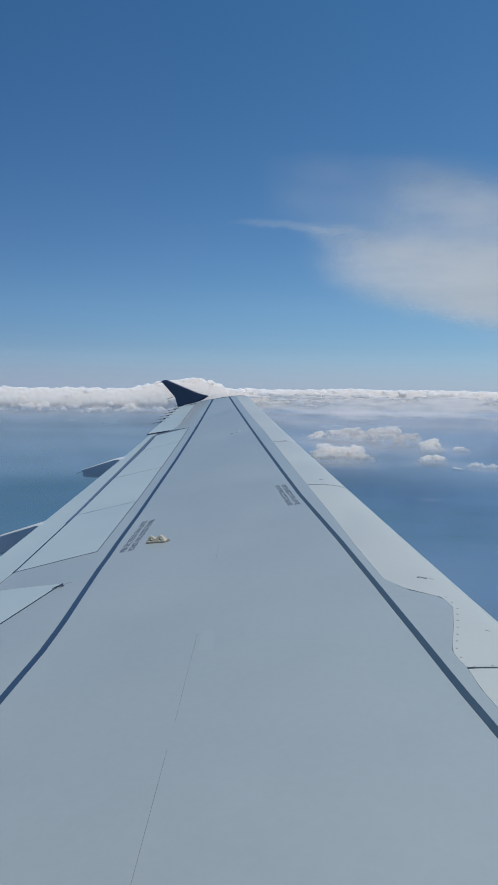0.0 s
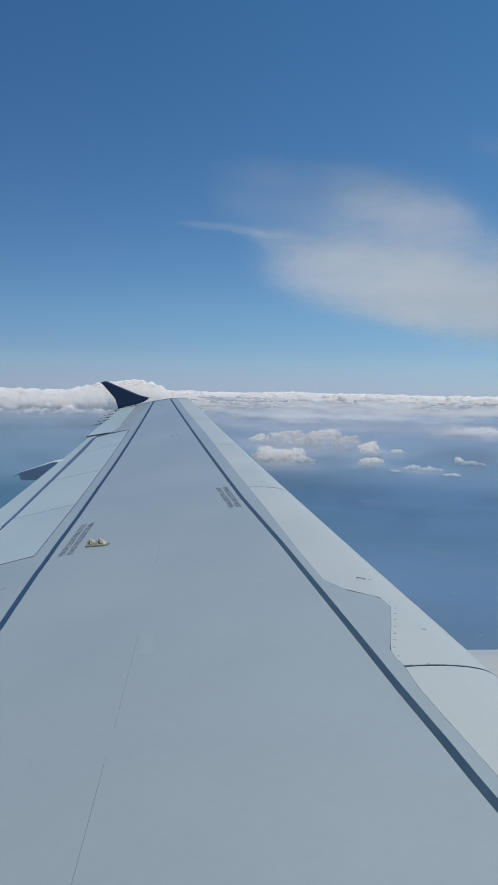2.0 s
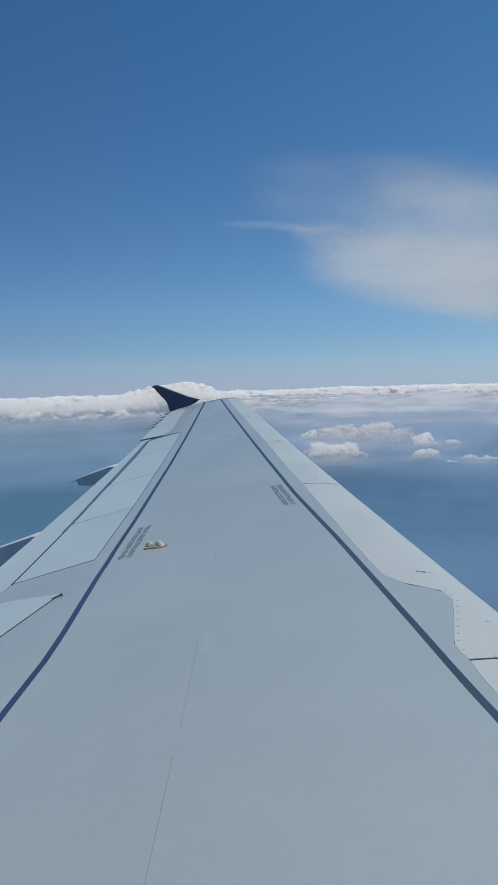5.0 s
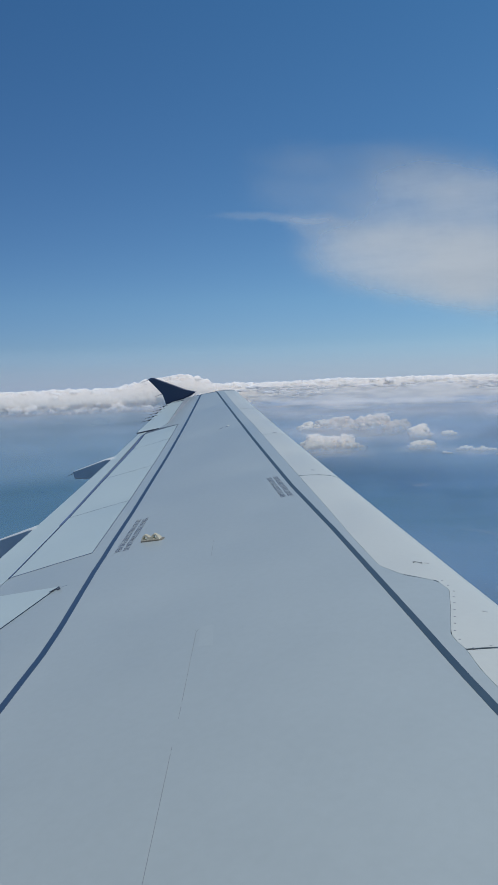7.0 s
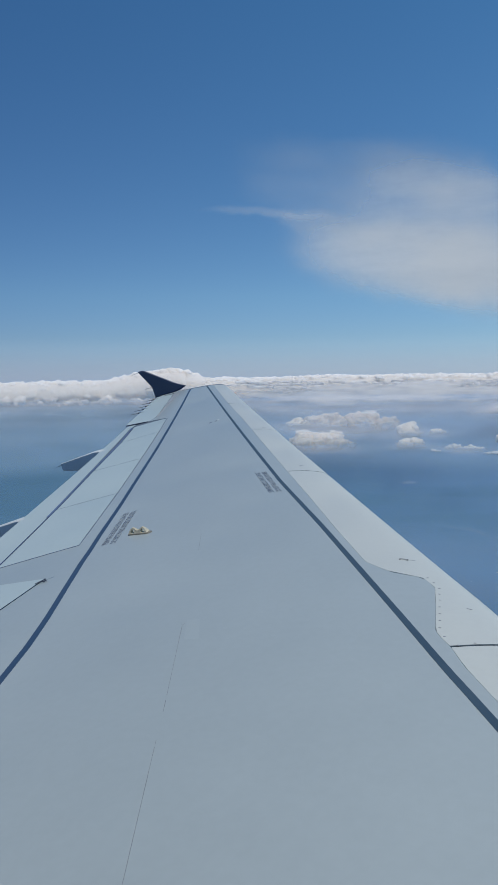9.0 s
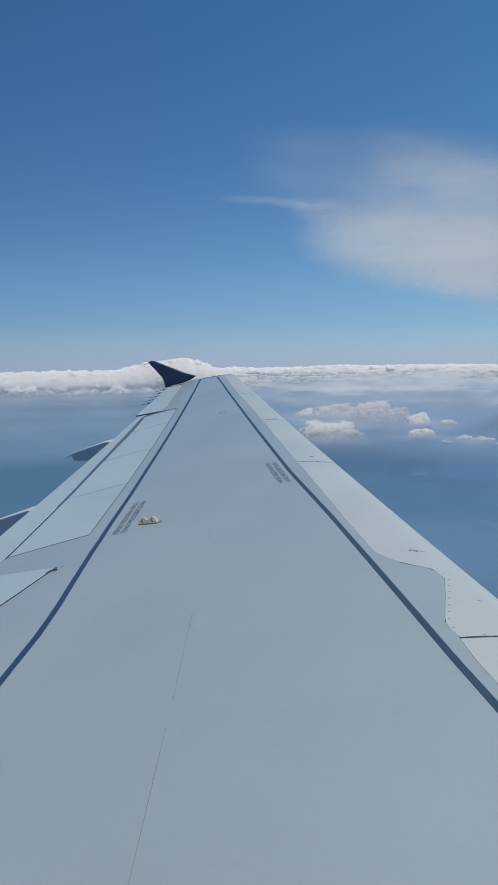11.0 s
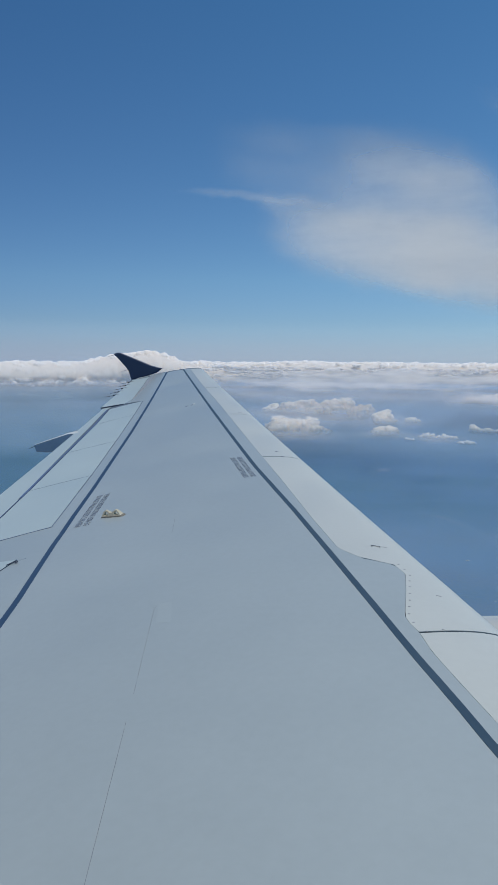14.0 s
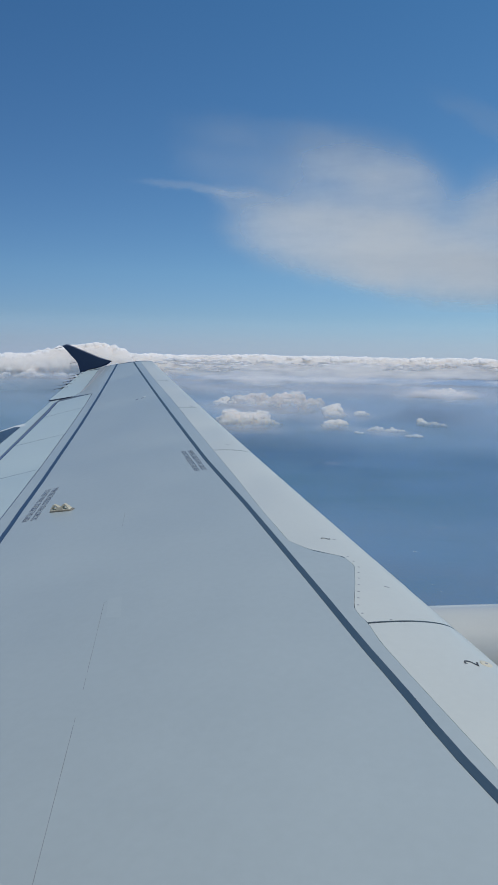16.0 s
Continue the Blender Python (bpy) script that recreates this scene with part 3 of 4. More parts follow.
def cloud_mesh(name, puffs, mat, voxel, rise, soft=3, lumps=1.0):
    """Joins the heads into one skin with cauliflower lumps; rise(places) tells how far a place is above the cloud's foot, 0 to 1."""
    vs, fs, n = [], [], 0
    for c, r, lv in puffs:
        sv, sf = BALLS[lv]
        vs.append(sv * r + c)
        fs.append(sf + n)
        n += len(sv)
    me = bpy.data.meshes.new(name)
    me.from_pydata(np.concatenate(vs).tolist(), [], np.concatenate(fs).tolist())
    ob = new(name, me)
    mod = ob.modifiers.new("skin", "REMESH")
    mod.mode, mod.voxel_size = "VOXEL", voxel
    mod = ob.modifiers.new("soft", "SMOOTH")
    mod.factor, mod.iterations = 0.5, soft
    skin = bpy.data.meshes.new_from_object(ob.evaluated_get(bpy.context.evaluated_depsgraph_get()))
    ob.modifiers.clear()
    ob.data = skin
    bpy.data.meshes.remove(me)
    co, nr = np.empty(len(skin.vertices) * 3), np.empty(len(skin.vertices) * 3)
    skin.vertices.foreach_get("co", co)
    skin.vertices.foreach_get("normal", nr)
    co, nr = co.reshape(-1, 3), nr.reshape(-1, 3)
    big, small = 1 / (voxel * 7), 1 / (voxel * 3)
    push = np.empty(len(co))
    for i, p in enumerate(co):
        q = Vector(p)
        push[i] = 2.4 * (0.45 - noise.voronoi(q * big)[0][0] ** 2) + 0.9 * (0.45 - noise.voronoi(q * small)[0][0] ** 2) + 1.2 * noise.noise(q * big * 0.4)
    co += nr * (push * voxel * lumps)[:, None]
    skin.vertices.foreach_set("co", co.ravel())
    skin.attributes.new("rise", "FLOAT", "POINT").data.foreach_set("value", rise(co).astype(np.float32))
    skin.materials.clear()
    skin.materials.append(mat)
    skin.polygons.foreach_set("use_smooth", [True] * len(skin.polygons))
    skin.update()
    return ob


def cumulus(heads, label, mat=CUMULUS):
    """heads: bearing, height of the base, width and height in degrees. It lies on the sea haze."""
    low = min(h[1] for h in heads)
    d = EYE[2] / math.sin(radians(-low))
    k = radians(1) * d
    puffs = []
    for az, el, wide, high in heads:
        count = max(2, int(wide / high * 1.8))
        for s in (np.arange(count) + 0.5) / count * 2 - 1:
            r = 0.56 * high * (1 - 0.5 * abs(s) ** 1.6) * rng.uniform(0.75, 1.2)
            puffs += billow(away(az + s * (wide / 2 - r * 0.7), el + r * 0.75, d + rng.uniform(-0.5, 0.5) * high * k), r * k)
            if high > 0.7:                       # lower heads lean out below the tall ones
                puffs += billow(away(az + s * (wide / 2 - r * 0.7), el + r * 0.45, d - 0.75 * high * k), r * k * 0.7, 1)
    base, tall = EYE[2] + d * math.sin(radians(low)), max(h[3] for h in heads) * k
    ob = cloud_mesh("cumulus_cloud", puffs, mat, d * 0.0008, lambda co: (co[:, 2] - base) / tall, lumps=1.5)
    return tagged(ob, label, "cloud", "scattered cumulus clouds")


# the far bank along the horizon: bearing and height of its top and foot
TOPS = [(-40, -0.1), (-19.1, -0.2), (-10.7, -0.12), (-8.3, 0.35), (-6.9, 0.68), (-5.3, 0.75), (-4.0, 0.55), (-3.5, 0.02), (0, -0.05), (4.8, 0.0), (7.2, 0.1), (9.4, 0.0), (13.8, 0.08), (19.3, 0.02), (24, 0.12), (30, 0.0), (44, 0.0)]
FEET = [(-40, -2.25), (-19, -2.2), (-8, -2.25), (-2, -2.1), (2, -1.7), (6, -1.5), (44, -1.5)]


def bank_at(az):
    return tuple(np.interp(az, [p[0] for p in q], [p[1] for p in q]) for q in (TOPS, FEET))


puffs = []
az = -30.0
while az < 36:                                   # the solid body of the bank
    top, foot = bank_at(az)
    r = 0.46 * (top - foot)
    c = away(az, foot + r * 0.98, 3480)
    puffs.append((np.array(c), np.array((r * 85, r * 75, r * 61)), 0))
    az += r * 0.7
for lo, hi, dist, size in ((1.0, 1.0, 3500, 0.40), (0.85, 1.0, 3476, 0.26), (0.6, 0.95, 3458, 0.34), (0.3, 0.8, 3440, 0.34), (0.05, 0.5, 3422, 0.34), (-0.05, 0.3, 3404, 0.34)):
    az = -30.0
    while az < 36:
        top, foot = bank_at(az)
        tall = top - foot
        flat = 0.85 if az < 1 else 0.5
        r = size * rng.uniform(0.4, 1.15) * min(1.0, tall / 2.4 + 0.2)
        el = foot + tall * rng.uniform(lo, hi) - r * flat * rng.uniform(0.85, 1.3)
        puffs += billow(away(az, el, dist + rng.uniform(-20, 20)), r * radians(1) * dist, 1, flat, 1.35)
        az += r * rng.uniform(0.8, 1.4)


def bank_rise(co):
    """From the foot of the bank to its middle."""
    off = co - np.array(EYE)
    el = np.degrees(np.arctan2(off[:, 2], np.hypot(off[:, 0], off[:, 1])))
    top, foot = bank_at(np.degrees(np.arctan2(off[:, 0], off[:, 1])))
    return (el - foot) / (top - foot)


tagged(cloud_mesh("cloud_bank", puffs, BANK, 3.4, bank_rise, 4, 0.65), "long bank of white cumulus along the horizon", "cloud bank")

cumulus([(7.0, -4.45, 3.0, 2.0), (9.7, -4.5, 3.4, 1.6), (5.6, -4.2, 1.6, 1.1), (11.4, -4.4, 1.4, 1.3)], "broken puffy cream-white cumulus cloud over the sea", SHREDDED)
cumulus([(4.5, -4.05, 2.0, 0.75)], "small ragged white cumulus cloud over the sea")
cumulus([(5.5, -5.85, 2.8, 1.95), (4.5, -5.8, 1.6, 1.1), (7.0, -5.8, 2.6, 1.45), (8.4, -5.75, 1.5, 0.6)], "rounded cream-white cumulus heap over the sea")
cumulus([(13.0, -4.85, 1.5, 1.25), (13.6, -4.85, 1.1, 0.9)], "small white cumulus puff over the sea")
cumulus([(13.0, -5.7, 1.5, 0.95), (13.8, -5.7, 1.1, 0.6)], "small white cumulus puff over the sea")
cumulus([(15.4, -4.62, 1.25, 0.6)], "tiny white cumulus puff over the sea")
cumulus([(15.2, -6.0, 0.8, 0.26)], "tiny faint white cloud shred over the sea")
cumulus([(16.6, -5.75, 1.5, 0.42), (17.9, -5.8, 2.2, 0.3)], "thin flat white cloud shred over the sea")
cumulus([(19.6, -6.15, 1.5, 0.34)], "thin flat white cloud shred over the sea")
cumulus([(20.9, -5.25, 2.4, 0.42), (20.1, -5.2, 0.7, 0.6)], "thin flat white cloud shred over the sea")
cumulus([(21.6, -3.0, 5.2, 0.75)], "long flat-based white cloud over the sea", SHREDDED)


# broken flat stratocumulus in front of the bank
puffs = []
for el in np.arange(-0.5, -1.2, -0.16):
    az = -1.0 + rng.uniform(0, 1)
    dist = 3380 + (el + 0.5) * 260
    while az < 34:
        r = rng.uniform(0.10, 0.24)
        if rng.uniform() < 0.95 + 0.45 * el:
            puffs += billow(away(az, el + rng.uniform(-0.06, 0.06), dist + rng.uniform(-40, 40)), r * radians(1) * dist, 1, 0.36, 2.8)
        az += r * rng.uniform(1.5, 4.5)
tagged(cloud_mesh("stratocumulus_cloud", puffs, BANK, 3.2, lambda co: np.full(len(co), 0.22), 3, 0.5), "broken flat stratocumulus streaks below the cloud bank", "cloud", kind="stuff")


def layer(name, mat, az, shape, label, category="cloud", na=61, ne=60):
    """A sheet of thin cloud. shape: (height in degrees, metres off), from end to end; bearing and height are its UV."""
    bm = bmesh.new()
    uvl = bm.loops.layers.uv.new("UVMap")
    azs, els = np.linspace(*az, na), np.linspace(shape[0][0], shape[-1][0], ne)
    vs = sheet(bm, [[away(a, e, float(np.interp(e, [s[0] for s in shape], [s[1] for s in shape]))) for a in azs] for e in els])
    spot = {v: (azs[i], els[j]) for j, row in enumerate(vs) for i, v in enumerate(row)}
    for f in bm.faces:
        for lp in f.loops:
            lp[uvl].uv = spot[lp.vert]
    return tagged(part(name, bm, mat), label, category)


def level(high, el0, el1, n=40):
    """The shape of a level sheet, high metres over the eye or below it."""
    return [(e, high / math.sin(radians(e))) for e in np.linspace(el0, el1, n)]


# see-through sheets paint the air's haze; opacity goes by height from the eye
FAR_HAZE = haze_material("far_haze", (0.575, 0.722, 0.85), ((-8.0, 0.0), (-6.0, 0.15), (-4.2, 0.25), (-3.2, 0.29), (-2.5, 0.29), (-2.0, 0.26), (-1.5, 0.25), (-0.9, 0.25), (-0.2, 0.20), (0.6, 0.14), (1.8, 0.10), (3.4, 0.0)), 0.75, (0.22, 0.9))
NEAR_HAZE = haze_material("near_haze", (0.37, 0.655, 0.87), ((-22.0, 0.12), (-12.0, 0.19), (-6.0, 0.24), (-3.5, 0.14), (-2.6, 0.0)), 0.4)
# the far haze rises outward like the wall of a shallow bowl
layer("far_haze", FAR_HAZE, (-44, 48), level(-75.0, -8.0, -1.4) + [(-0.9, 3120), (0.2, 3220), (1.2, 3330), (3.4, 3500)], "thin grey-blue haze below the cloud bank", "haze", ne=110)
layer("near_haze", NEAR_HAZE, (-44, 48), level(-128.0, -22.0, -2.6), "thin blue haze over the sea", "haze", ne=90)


def plume_material(name, plumes, colour, sway=(5.0, 3.4), swirl=0.16, grain=0.5, combing=(0.35, 1.3), comb_turn=0, edge=2.6, tooth=(0.9, 0.55)):
    """Soft cloud in a thin sheet. plumes: bearing, height, half length, half depth (degrees), turn, weight; ragged by swirls and combed into streaks."""
    m = bpy.data.materials.new(name)
    m.use_nodes = True
    n, l = m.node_tree.nodes, m.node_tree.links
    n.remove(n["Principled BSDF"])
    uv, mp = n.new("ShaderNodeUVMap"), n.new("ShaderNodeMapping")
    warp, fine, comb = (n.new("ShaderNodeTexNoise") for _ in range(3))
    mp.inputs["Scale"].default_value = (*combing, 1)
    mp.inputs["Rotation"].default_value = (0, 0, radians(comb_turn))
    l.new(uv.outputs[0], mp.inputs["Vector"])
    for t, s, d, src in ((warp, swirl, 5.0, uv), (fine, grain, 7.0, uv), (comb, 0.6, 7.0, mp)):
        t.inputs["Scale"].default_value, t.inputs["Detail"].default_value, t.inputs["Roughness"].default_value = s, d, 0.55
        l.new(src.outputs[0], t.inputs["Vector"])
    shift = n.new("ShaderNodeVectorMath")
    shift.operation = "MULTIPLY_ADD"
    l.new(warp.outputs["Color"], shift.inputs[0])
    shift.inputs[1].default_value = (*sway, 0)
    l.new(uv.outputs[0], shift.inputs[2])
    total = None
    for az, el, ra, re, turn, wgt in plumes:
        mpp, ln = n.new("ShaderNodeMapping"), n.new("ShaderNodeVectorMath")
        mpp.vector_type = "TEXTURE"
        mpp.inputs["Location"].default_value = (az + sway[0] / 2, el + sway[1] / 2, 0)
        mpp.inputs["Rotation"].default_value = (0, 0, radians(turn))
        mpp.inputs["Scale"].default_value = (ra, re, 1)
        l.new(shift.outputs[0], mpp.inputs["Vector"])
        ln.operation = "LENGTH"
        l.new(mpp.outputs[0], ln.inputs[0])
        g = maths(n, l, "MULTIPLY", maths(n, l, "POWER", 2.718, maths(n, l, "MULTIPLY", maths(n, l, "POWER", ln.outputs["Value"], edge), -1.0)), wgt)
        total = g if total is None else maths(n, l, "ADD", total, g)
    combed = maths(n, l, "MAXIMUM", maths(n, l, "MULTIPLY_ADD", comb.outputs["Fac"], *tooth), 0.0)
    speck = maths(n, l, "MULTIPLY_ADD", fine.outputs["Fac"], 0.35, 0.82)
    dens = maths(n, l, "MULTIPLY", maths(n, l, "MULTIPLY", total, combed), speck)
    soft = maths(n, l, "SUBTRACT", 1.0, maths(n, l, "POWER", 2.718, maths(n, l, "MULTIPLY", dens, -1.0)))
    gap, op = n.new("ShaderNodeBsdfTransparent"), n.new("ShaderNodeMixShader")
    l.new(soft, op.inputs[0])
    l.new(gap.outputs[0], op.inputs[1])
    l.new(droplets(n, l, colour).outputs[0], op.inputs[2])
    l.new(op.outputs[0], n["Material Output"].inputs["Surface"])
    return m


ICE = dict(colour=(0.64, 0.65, 0.615), sway=(2.2, 1.4), swirl=0.28, comb_turn=-14, edge=4.0)
CIRRUS = plume_material("cirrus_ice", [
    (13.0, 8.8, 7.2, 2.6, -11, 1.5), (19.0, 7.5, 5.6, 2.7, -10, 1.3), (14.0, 12.4, 6.2, 3.2, -8, 0.55), (18.2, 11.6, 4.6, 2.4, -25, 0.45), (14.3, 14.9, 5.5, 1.9, -12, 0.28),
    (25.6, 9.0, 4.6, 3.9, 35, 1.2), (24.0, 6.4, 4.5, 1.8, -5, 0.8), (28.5, 12.5, 3.5, 2.6, 45, 0.6)], **ICE)
WISP = plume_material("cirrus_wisp", [
    (2.4, 12.5, 4.4, 0.30, -5, 0.20), (6.0, 11.9, 3.0, 0.8, -8, 0.25), (5.0, 14.3, 4.6, 2.4, -12, 0.15), (8.0, 16.4, 6.5, 1.2, -6, 0.11), (24.5, 16.6, 4.5, 0.9, -28, 0.13)], **ICE)
# the veil climbs away from the eye
CLIMB = [(3.6, 3800), (5, 3850), (8, 4000), (12, 4250), (15, 4450), (20, 4700), (32, 4850)]
cirrus = thing("cirrus_cloud", "soft white cirrus veil with wispy streaks high in blue sky", "cloud", m=Matrix.Translation(away(12, 8, 4000)))
for name, mat, az, climb in (("cloud_body", CIRRUS, (0, 36), CLIMB), ("cloud_wisp", WISP, (-20, 36), [(e, d + 25) for e, d in CLIMB])):
    ob = layer(name, mat, az, climb, "", "")
    ob.parent = cirrus
    ob.matrix_parent_inverse = Matrix.Translation(-away(12, 8, 4000))

# besides thin cloud, plumes over the cloud feet paint haze that pales them
VEIL = plume_material("stratus_and_haze", [
    (8.0, -2.6, 9.0, 0.8, 0, 0.18), (22, -2.6, 8.0, 0.8, 0, 0.16), (8.8, -4.2, 4.6, 0.7, 0, 0.42), (4.6, -4.1, 2.6, 0.5, 0, 0.25), (13.2, -4.8, 1.8, 0.4, 0, 0.25), (13.3, -5.6, 1.8, 0.3, 0, 0.25), (6.2, -5.7, 3.0, 0.40, 0, 0.36), (15.4, -4.6, 1.3, 0.3, 0, 0.2),
    (21.6, -2.7, 3.2, 0.42, 0, 0.9), (-16, -1.95, 12.0, 0.36, 0, 0.34), (-4, -1.95, 6.0, 0.36, 0, 0.3), (17.2, -5.7, 2.0, 0.25, 0, 0.3), (13.1, -8.35, 0.6, 0.10, 0, 0.10), (18.3, -12.0, 1.8, 0.10, -14, 0.06), (22, -12.8, 0.6, 0.06, 0, 0.12)],
    (0.76, 0.715, 0.69), sway=(2.4, 0.9), swirl=0.35, grain=0.9, combing=(0.3, 1.6), edge=2.2)
layer("stratus_cloud", VEIL, (-44, 48), level(-80.0, -14.0, -1.3), "thin cream-white stratus and painted haze above the sea", ne=80)
DECK = plume_material("stratus_deck", [
    (4.0, -1.5, 5.0, 0.50, 0, 0.6), (11.0, -1.2, 6.5, 0.55, 0, 0.8), (19, -1.1, 6.5, 0.55, 0, 0.8), (28, -1.1, 8.0, 0.55, 0, 0.8), (38, -1.1, 8.0, 0.55, 0, 0.8), (8, -2.3, 9.0, 0.75, 0, 0.30), (12, -1.8, 8.0, 0.45, 0, 0.55), (34, -1.9, 12.0, 0.36, 0, 0.45)],
    (0.74, 0.685, 0.62), sway=(3.0, 1.0), swirl=0.5, grain=1.6, combing=(0.30, 2.4), edge=2.4, tooth=(5.0, -1.6))
layer("stratus_cloud", DECK, (-44, 48), [(-3.3, 2250), (-2.5, 2880), (-1.6, 3110), (-0.9, 3170), (-0.3, 3230), (0.4, 3300)], "flat white stratus deck in front of the cloud bank", ne=50)


# ---- tiny boats on the water ----
def boat(x, y, turn, long):
    ob = thing("motor_boat", "tiny white boat far below on the hazy sea", "boat", "boats on the sea", pose(x, y, 0, 0, 0, turn))
    bm = bmesh.new()
    rows = []
    for z, g in ((-0.02, 0.7), (0.10, 1.0), (0.12, 0.92)):
        rows.append([Vector((px * long * g, py * long * g, z * long)) for px, py in ((-0.5, -0.15), (0.1, -0.17), (0.36, -0.10), (0.5, 0.0), (0.36, 0.10), (0.1, 0.17), (-0.5, 0.15))])
    vs = sheet(bm, rows, closed_u=True)
    bm.faces.new(vs[0]), bm.faces.new(vs[-1])
    bmesh.ops.recalc_face_normals(bm, faces=bm.faces)
    part("hull", bm, HULL, ob, smooth=False)
    bm = bmesh.new()
    rows = [[Vector((px * long * g, py * long * g, z * long)) for px, py in ((-0.22, -0.10), (0.12, -0.10), (0.12, 0.10), (-0.22, 0.10))] for z, g in ((0.10, 1.0), (0.22, 0.85))]
    vs = sheet(bm, rows, closed_u=True)
    bm.faces.new(vs[0]), bm.faces.new(vs[-1])
    bmesh.ops.recalc_face_normals(bm, faces=bm.faces)
    part("cabin", bm, HULL, ob, smooth=False)


for x, y, turn, long in ((153.7, 471.0, 20, 1.3), (164.8, 417.6, 40, 1.1), (165.1, 403.3, -15, 1.5), (179.4, 491.5, -10, 3.2)):
    boat(x, y, turn, long)

# ---- small things on the wing ----
# warning placards: the same words twice, back to back
def sentence(text, start, way, up, length, height, parent):
    """Painted capitals along way from start, in (y, x) on the skin."""
    cu = bpy.data.curves.new("sentence", "FONT")
    cu.body = text
    tmp = new("sentence", cu)
    me = bpy.data.meshes.new_from_object(tmp.evaluated_get(bpy.context.evaluated_depsgraph_get()))
    bpy.data.objects.remove(tmp)
    bm = bmesh.new()
    bm.from_mesh(me)
    bpy.data.meshes.remove(me)
    x0, x1, y1 = min(v.co.x for v in bm.verts), max(v.co.x for v in bm.verts), max(v.co.y for v in bm.verts)
    for v in bm.verts:
        a, b = (v.co.x - x0) / (x1 - x0) * length, v.co.y / y1 * height
        yy, xx = start[0] + way[0] * a + up[0] * b, start[1] + way[1] * a + up[1] * b
        v.co = surf(yy, frac(yy, xx), 0.0016)
    return part("placard_lettering", bm, INK, parent, "dark painted warning words", smooth=False)


WARNING = "DO NOT WALK OUTSIDE THIS AREA"
for start, end, side in (((6.474, -4.707), (7.31, -4.969), 0.07), ((7.412, -3.585), (8.149, -3.964), 0.062)):
    d = Vector((end[0] - start[0], end[1] - start[1]))
    length = d.length
    d.normalize()
    q = Vector((-d.y, d.x))
    sentence(WARNING, end, -d, q, length, side * 0.74, wing)
    sentence(WARNING, (start[0] + q.x * side * 1.74, start[1] + q.y * side * 1.74), d, -q, length, side * 0.74, wing)


def frame_on(y, x, off=0.0):
    """Axes on the skin: first outboard, then aft, then out of the surface."""
    p = surf(y, frac(y, x), off)
    a = (surf(y + 0.02, frac(y + 0.02, x)) - surf(y - 0.02, frac(y - 0.02, x))).normalized()
    b = surf(y, frac(y, x - 0.02)) - surf(y, frac(y, x + 0.02))
    nrm = b.cross(a).normalized()
    if nrm.z < 0:
        nrm = -nrm
    b = nrm.cross(a)
    m = Matrix((a, b, nrm)).transposed().to_4x4()
    m.translation = p
    return m


def digit(text, y, x, size, broad, parent):
    cu = bpy.data.curves.new("digit", "FONT")
    cu.body, cu.size, cu.align_x, cu.align_y, cu.extrude, cu.offset = text, size, "CENTER", "CENTER", 0.0006, -0.014 * size
    tmp = new("digit", cu)
    me = bpy.data.meshes.new_from_object(tmp.evaluated_get(bpy.context.evaluated_depsgraph_get()))
    bpy.data.objects.remove(tmp)
    bm = bmesh.new()
    bm.from_mesh(me)
    bm.transform(frame_on(y, x, 0.002) @ pose(0, 0, 0, 0, 0, 5) @ Matrix.Diagonal((broad, 1, 1, 1)))
    bpy.data.meshes.remove(me)
    return part("slat_number", bm, INKDARK, parent, "dark grey painted number 2", smooth=False)


digit("2", 4.487, -1.497, 0.084, 1.0, wing)
digit("2", 5.846, -2.253, 0.078, 0.85, wing)


def spot_mark(name, y, x, ry, rx, mat, parent, label="", high=0.002):
    """A small raised disc, longer along the span by ry than along the chord by rx."""
    bm = bmesh.new()
    m = frame_on(y, x, 0.0)
    rim = [(math.cos(a), math.sin(a)) for a in np.linspace(0, 2 * math.pi, 14, endpoint=False)]
    rows = [[m @ Vector((c * ry * s, q * rx * s, h)) for c, q in rim] for s, h in ((1, -0.002), (1, high * 0.6), (0.8, high))]
    vs = sheet(bm, rows, closed_u=True)
    bm.faces.new(vs[-1])
    bmesh.ops.recalc_face_normals(bm, faces=bm.faces)
    return part(name, bm, mat, parent, label)


dot = spot_mark("filler_dot", 4.524, -1.443, 0.026, 0.026, YELLOW, wing, "faded yellow painted dot")
spot_mark("dot_centre", 4.524, -1.443, 0.007, 0.007, RUST, wing, high=0.003)
for y, x in ((5.574, -2.093), (5.506, -2.055), (5.425, -2.019), (5.337, -2.012), (5.251, -2.002), (5.159, -1.994), (5.071, -1.986), (4.991, -1.980), (4.908, -1.973), (4.819, -1.946), (4.785, -1.818), (4.743, -1.885)):
    spot_mark("fastener", y, x, 0.004, 0.006, BARE, wing)
for y, x, a, b in ((5.191, -1.861, 0.004, 0.014), (5.858, -2.205, 0.004, 0.014), (8.448, -3.582, 0.008, 0.020), (8.235, -3.46, 0.006, 0.02), (10.80, -4.74, 0.01, 0.03), (11.586, -5.849, 0.05, 0.018), (11.66, -5.79, 0.04, 0.016)):
    spot_mark("stencil_mark", y, x, a, b, BARE if y < 6 else INK, wing)
spot_mark("access_plug", 11.74, -5.79, 0.03, 0.02, PALE, wing, high=0.004)

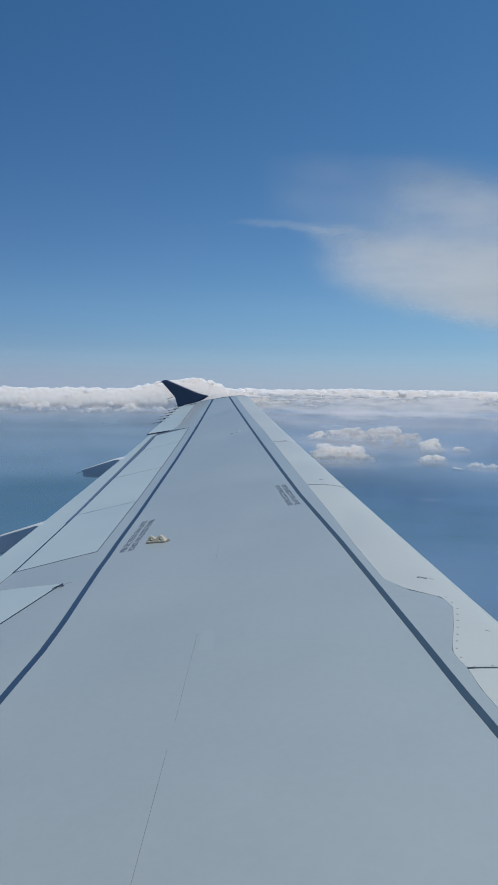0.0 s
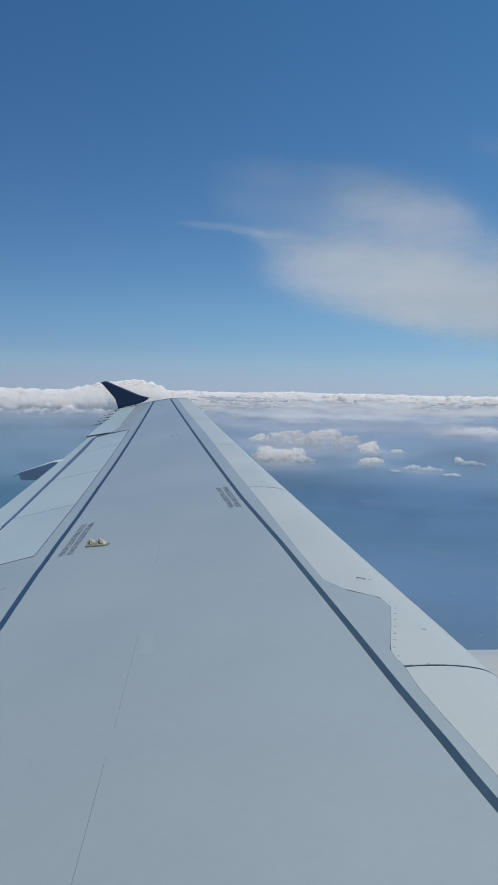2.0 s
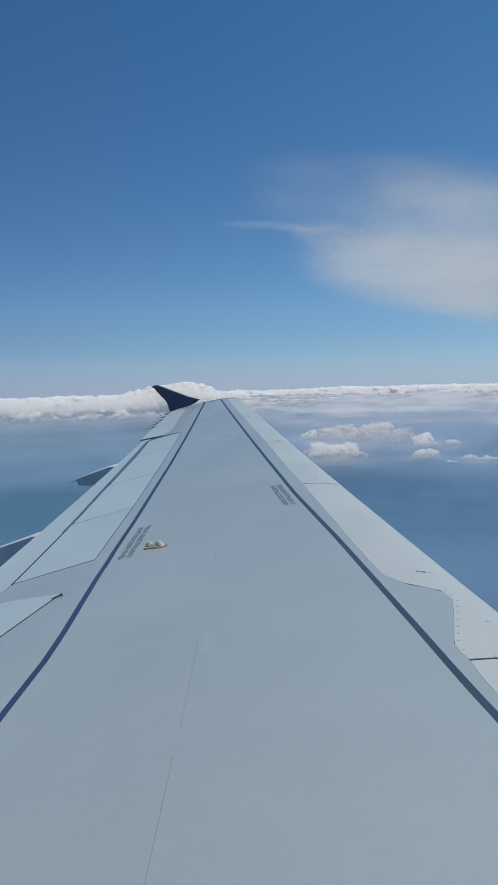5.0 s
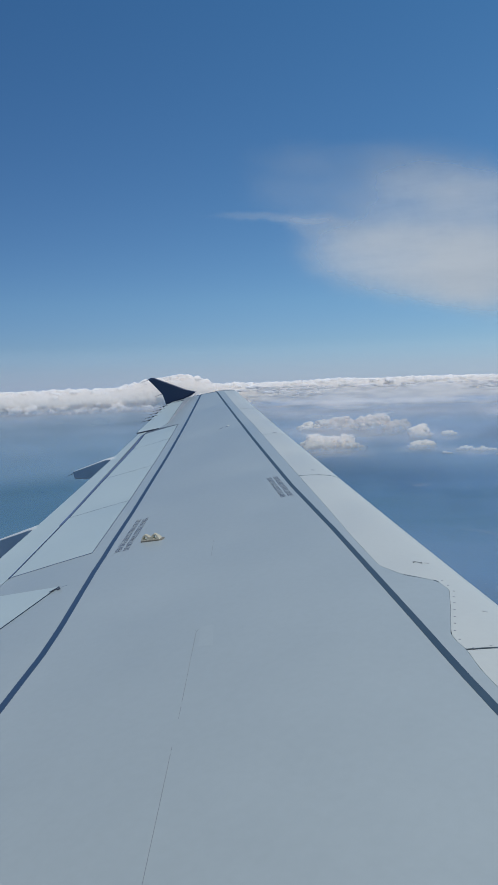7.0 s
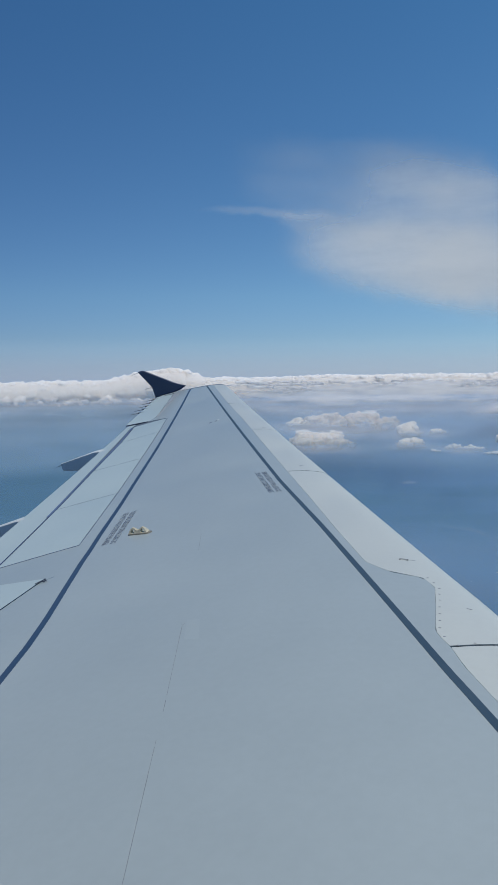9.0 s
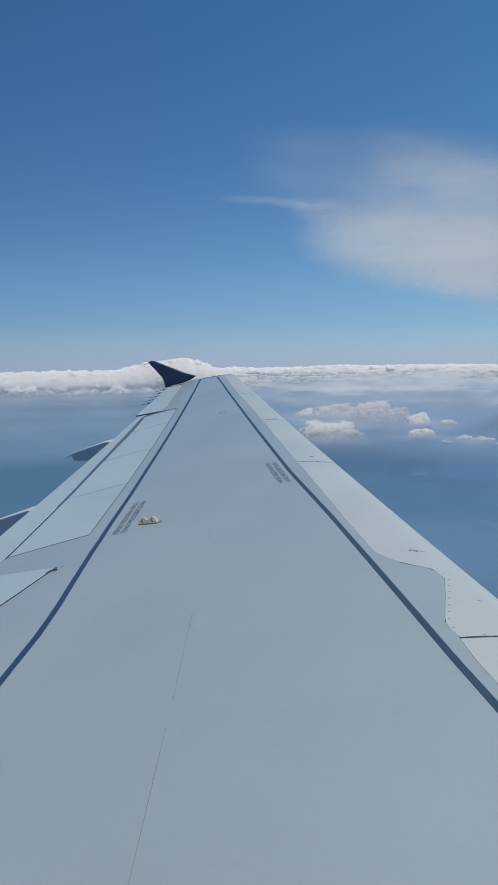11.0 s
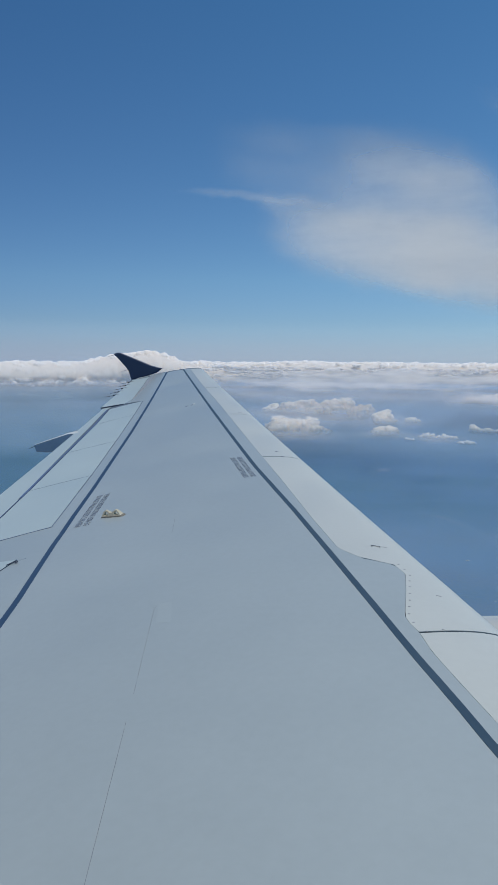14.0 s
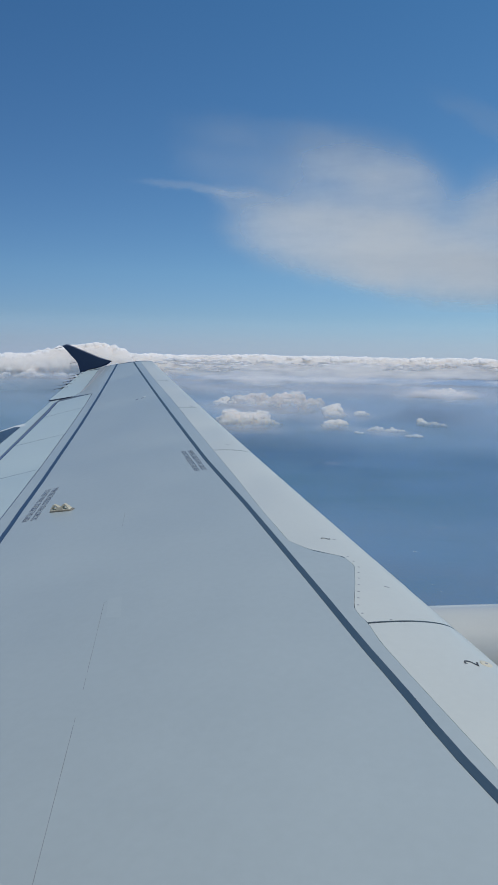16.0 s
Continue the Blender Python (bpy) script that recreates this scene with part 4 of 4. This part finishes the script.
# small hinge pin at the corner of the inboard spoiler
bm = bmesh.new()
for (y0, x0), (y1, x1), r0, r1 in (((5.776, -4.830), (5.846, -4.786), 0.003, 0.004), ((5.786, -4.822), (5.814, -4.762), 0.002, 0.003), ((5.803, -4.778), (5.818, -4.760), 0.005, 0.005)):
    rod(bm, frame_on(y0, x0) @ Vector((0, 0, 0.008)), frame_on(y1, x1) @ Vector((0, 0, 0.010)), r0, r1)
part("hinge_pin", bm, DARK, wing)
strip("skin_seam", [(5.86, -4.79), (5.895, -4.752)], 0.004, FILLER, wing, n=4, top=0.001)

# rope fitting: olive bracket with two pierced ears on a foot plate
fitting = thing("wing_bracket", "small olive metal bracket with two pierced ears on the wing skin", "bracket")
seat = frame_on(6.655, -4.455, 0.0) @ pose(0, 0, 0, 0, 0, 84)
# the plate's dark colour paints the shade along the bracket's foot
bm = bmesh.new()
rows = []
for z, g in ((-0.004, 1.0), (0.006, 1.0), (0.010, 0.93)):
    rows.append([seat @ Vector((x * g, y * g, z)) for x, y in ((-0.115, -0.018), (-0.085, -0.030), (0.085, -0.030), (0.098, -0.02), (0.098, 0.02), (0.085, 0.030), (-0.085, 0.030), (-0.115, 0.018))])
vs = sheet(bm, rows, closed_u=True)
bm.faces.new(vs[-1])
bmesh.ops.recalc_face_normals(bm, faces=bm.faces)
part("foot_plate", bm, FOOT, fitting, "grey foot plate darkened for shade")
for side in (-1, 1):
    outer = [(-0.095, 0.004), (-0.078, 0.032), (-0.062, 0.050), (-0.047, 0.056), (-0.031, 0.050), (-0.012, 0.034), (-0.010, 0.004), (-0.045, 0.004)]
    hole = [(-0.070, 0.016), (-0.066, 0.028), (-0.058, 0.040), (-0.047, 0.045), (-0.037, 0.040), (-0.030, 0.028), (-0.030, 0.016), (-0.047, 0.013)]
    bm = bmesh.new()
    ring = [[bm.verts.new(seat @ Vector((-side * x, t * (0.026 - 0.34 * z), z))) for x, z in o] for t in (-1, 1) for o in (outer, hole)]
    for a, b in ((ring[0], ring[1]), (ring[3], ring[2]), (ring[2], ring[0]), (ring[1], ring[3])):
        for i in range(8):
            bm.faces.new((a[i], a[(i + 1) % 8], b[(i + 1) % 8], b[i]))
    bmesh.ops.recalc_face_normals(bm, faces=bm.faces)
    part("ear", bm, BRASS, fitting, smooth=False)
bm = bmesh.new()
sheet(bm, [[seat @ Vector((x, t, z)) for t, z in ((-0.0246, 0.004), (0.34 * h - 0.026, h), (0.026 - 0.34 * h, h), (0.0246, 0.004))] for x, h in ((-0.0125, 0.034), (0.0, 0.031), (0.0125, 0.034))])
bmesh.ops.recalc_face_normals(bm, faces=bm.faces)
part("saddle", bm, BRASS, fitting, smooth=False)
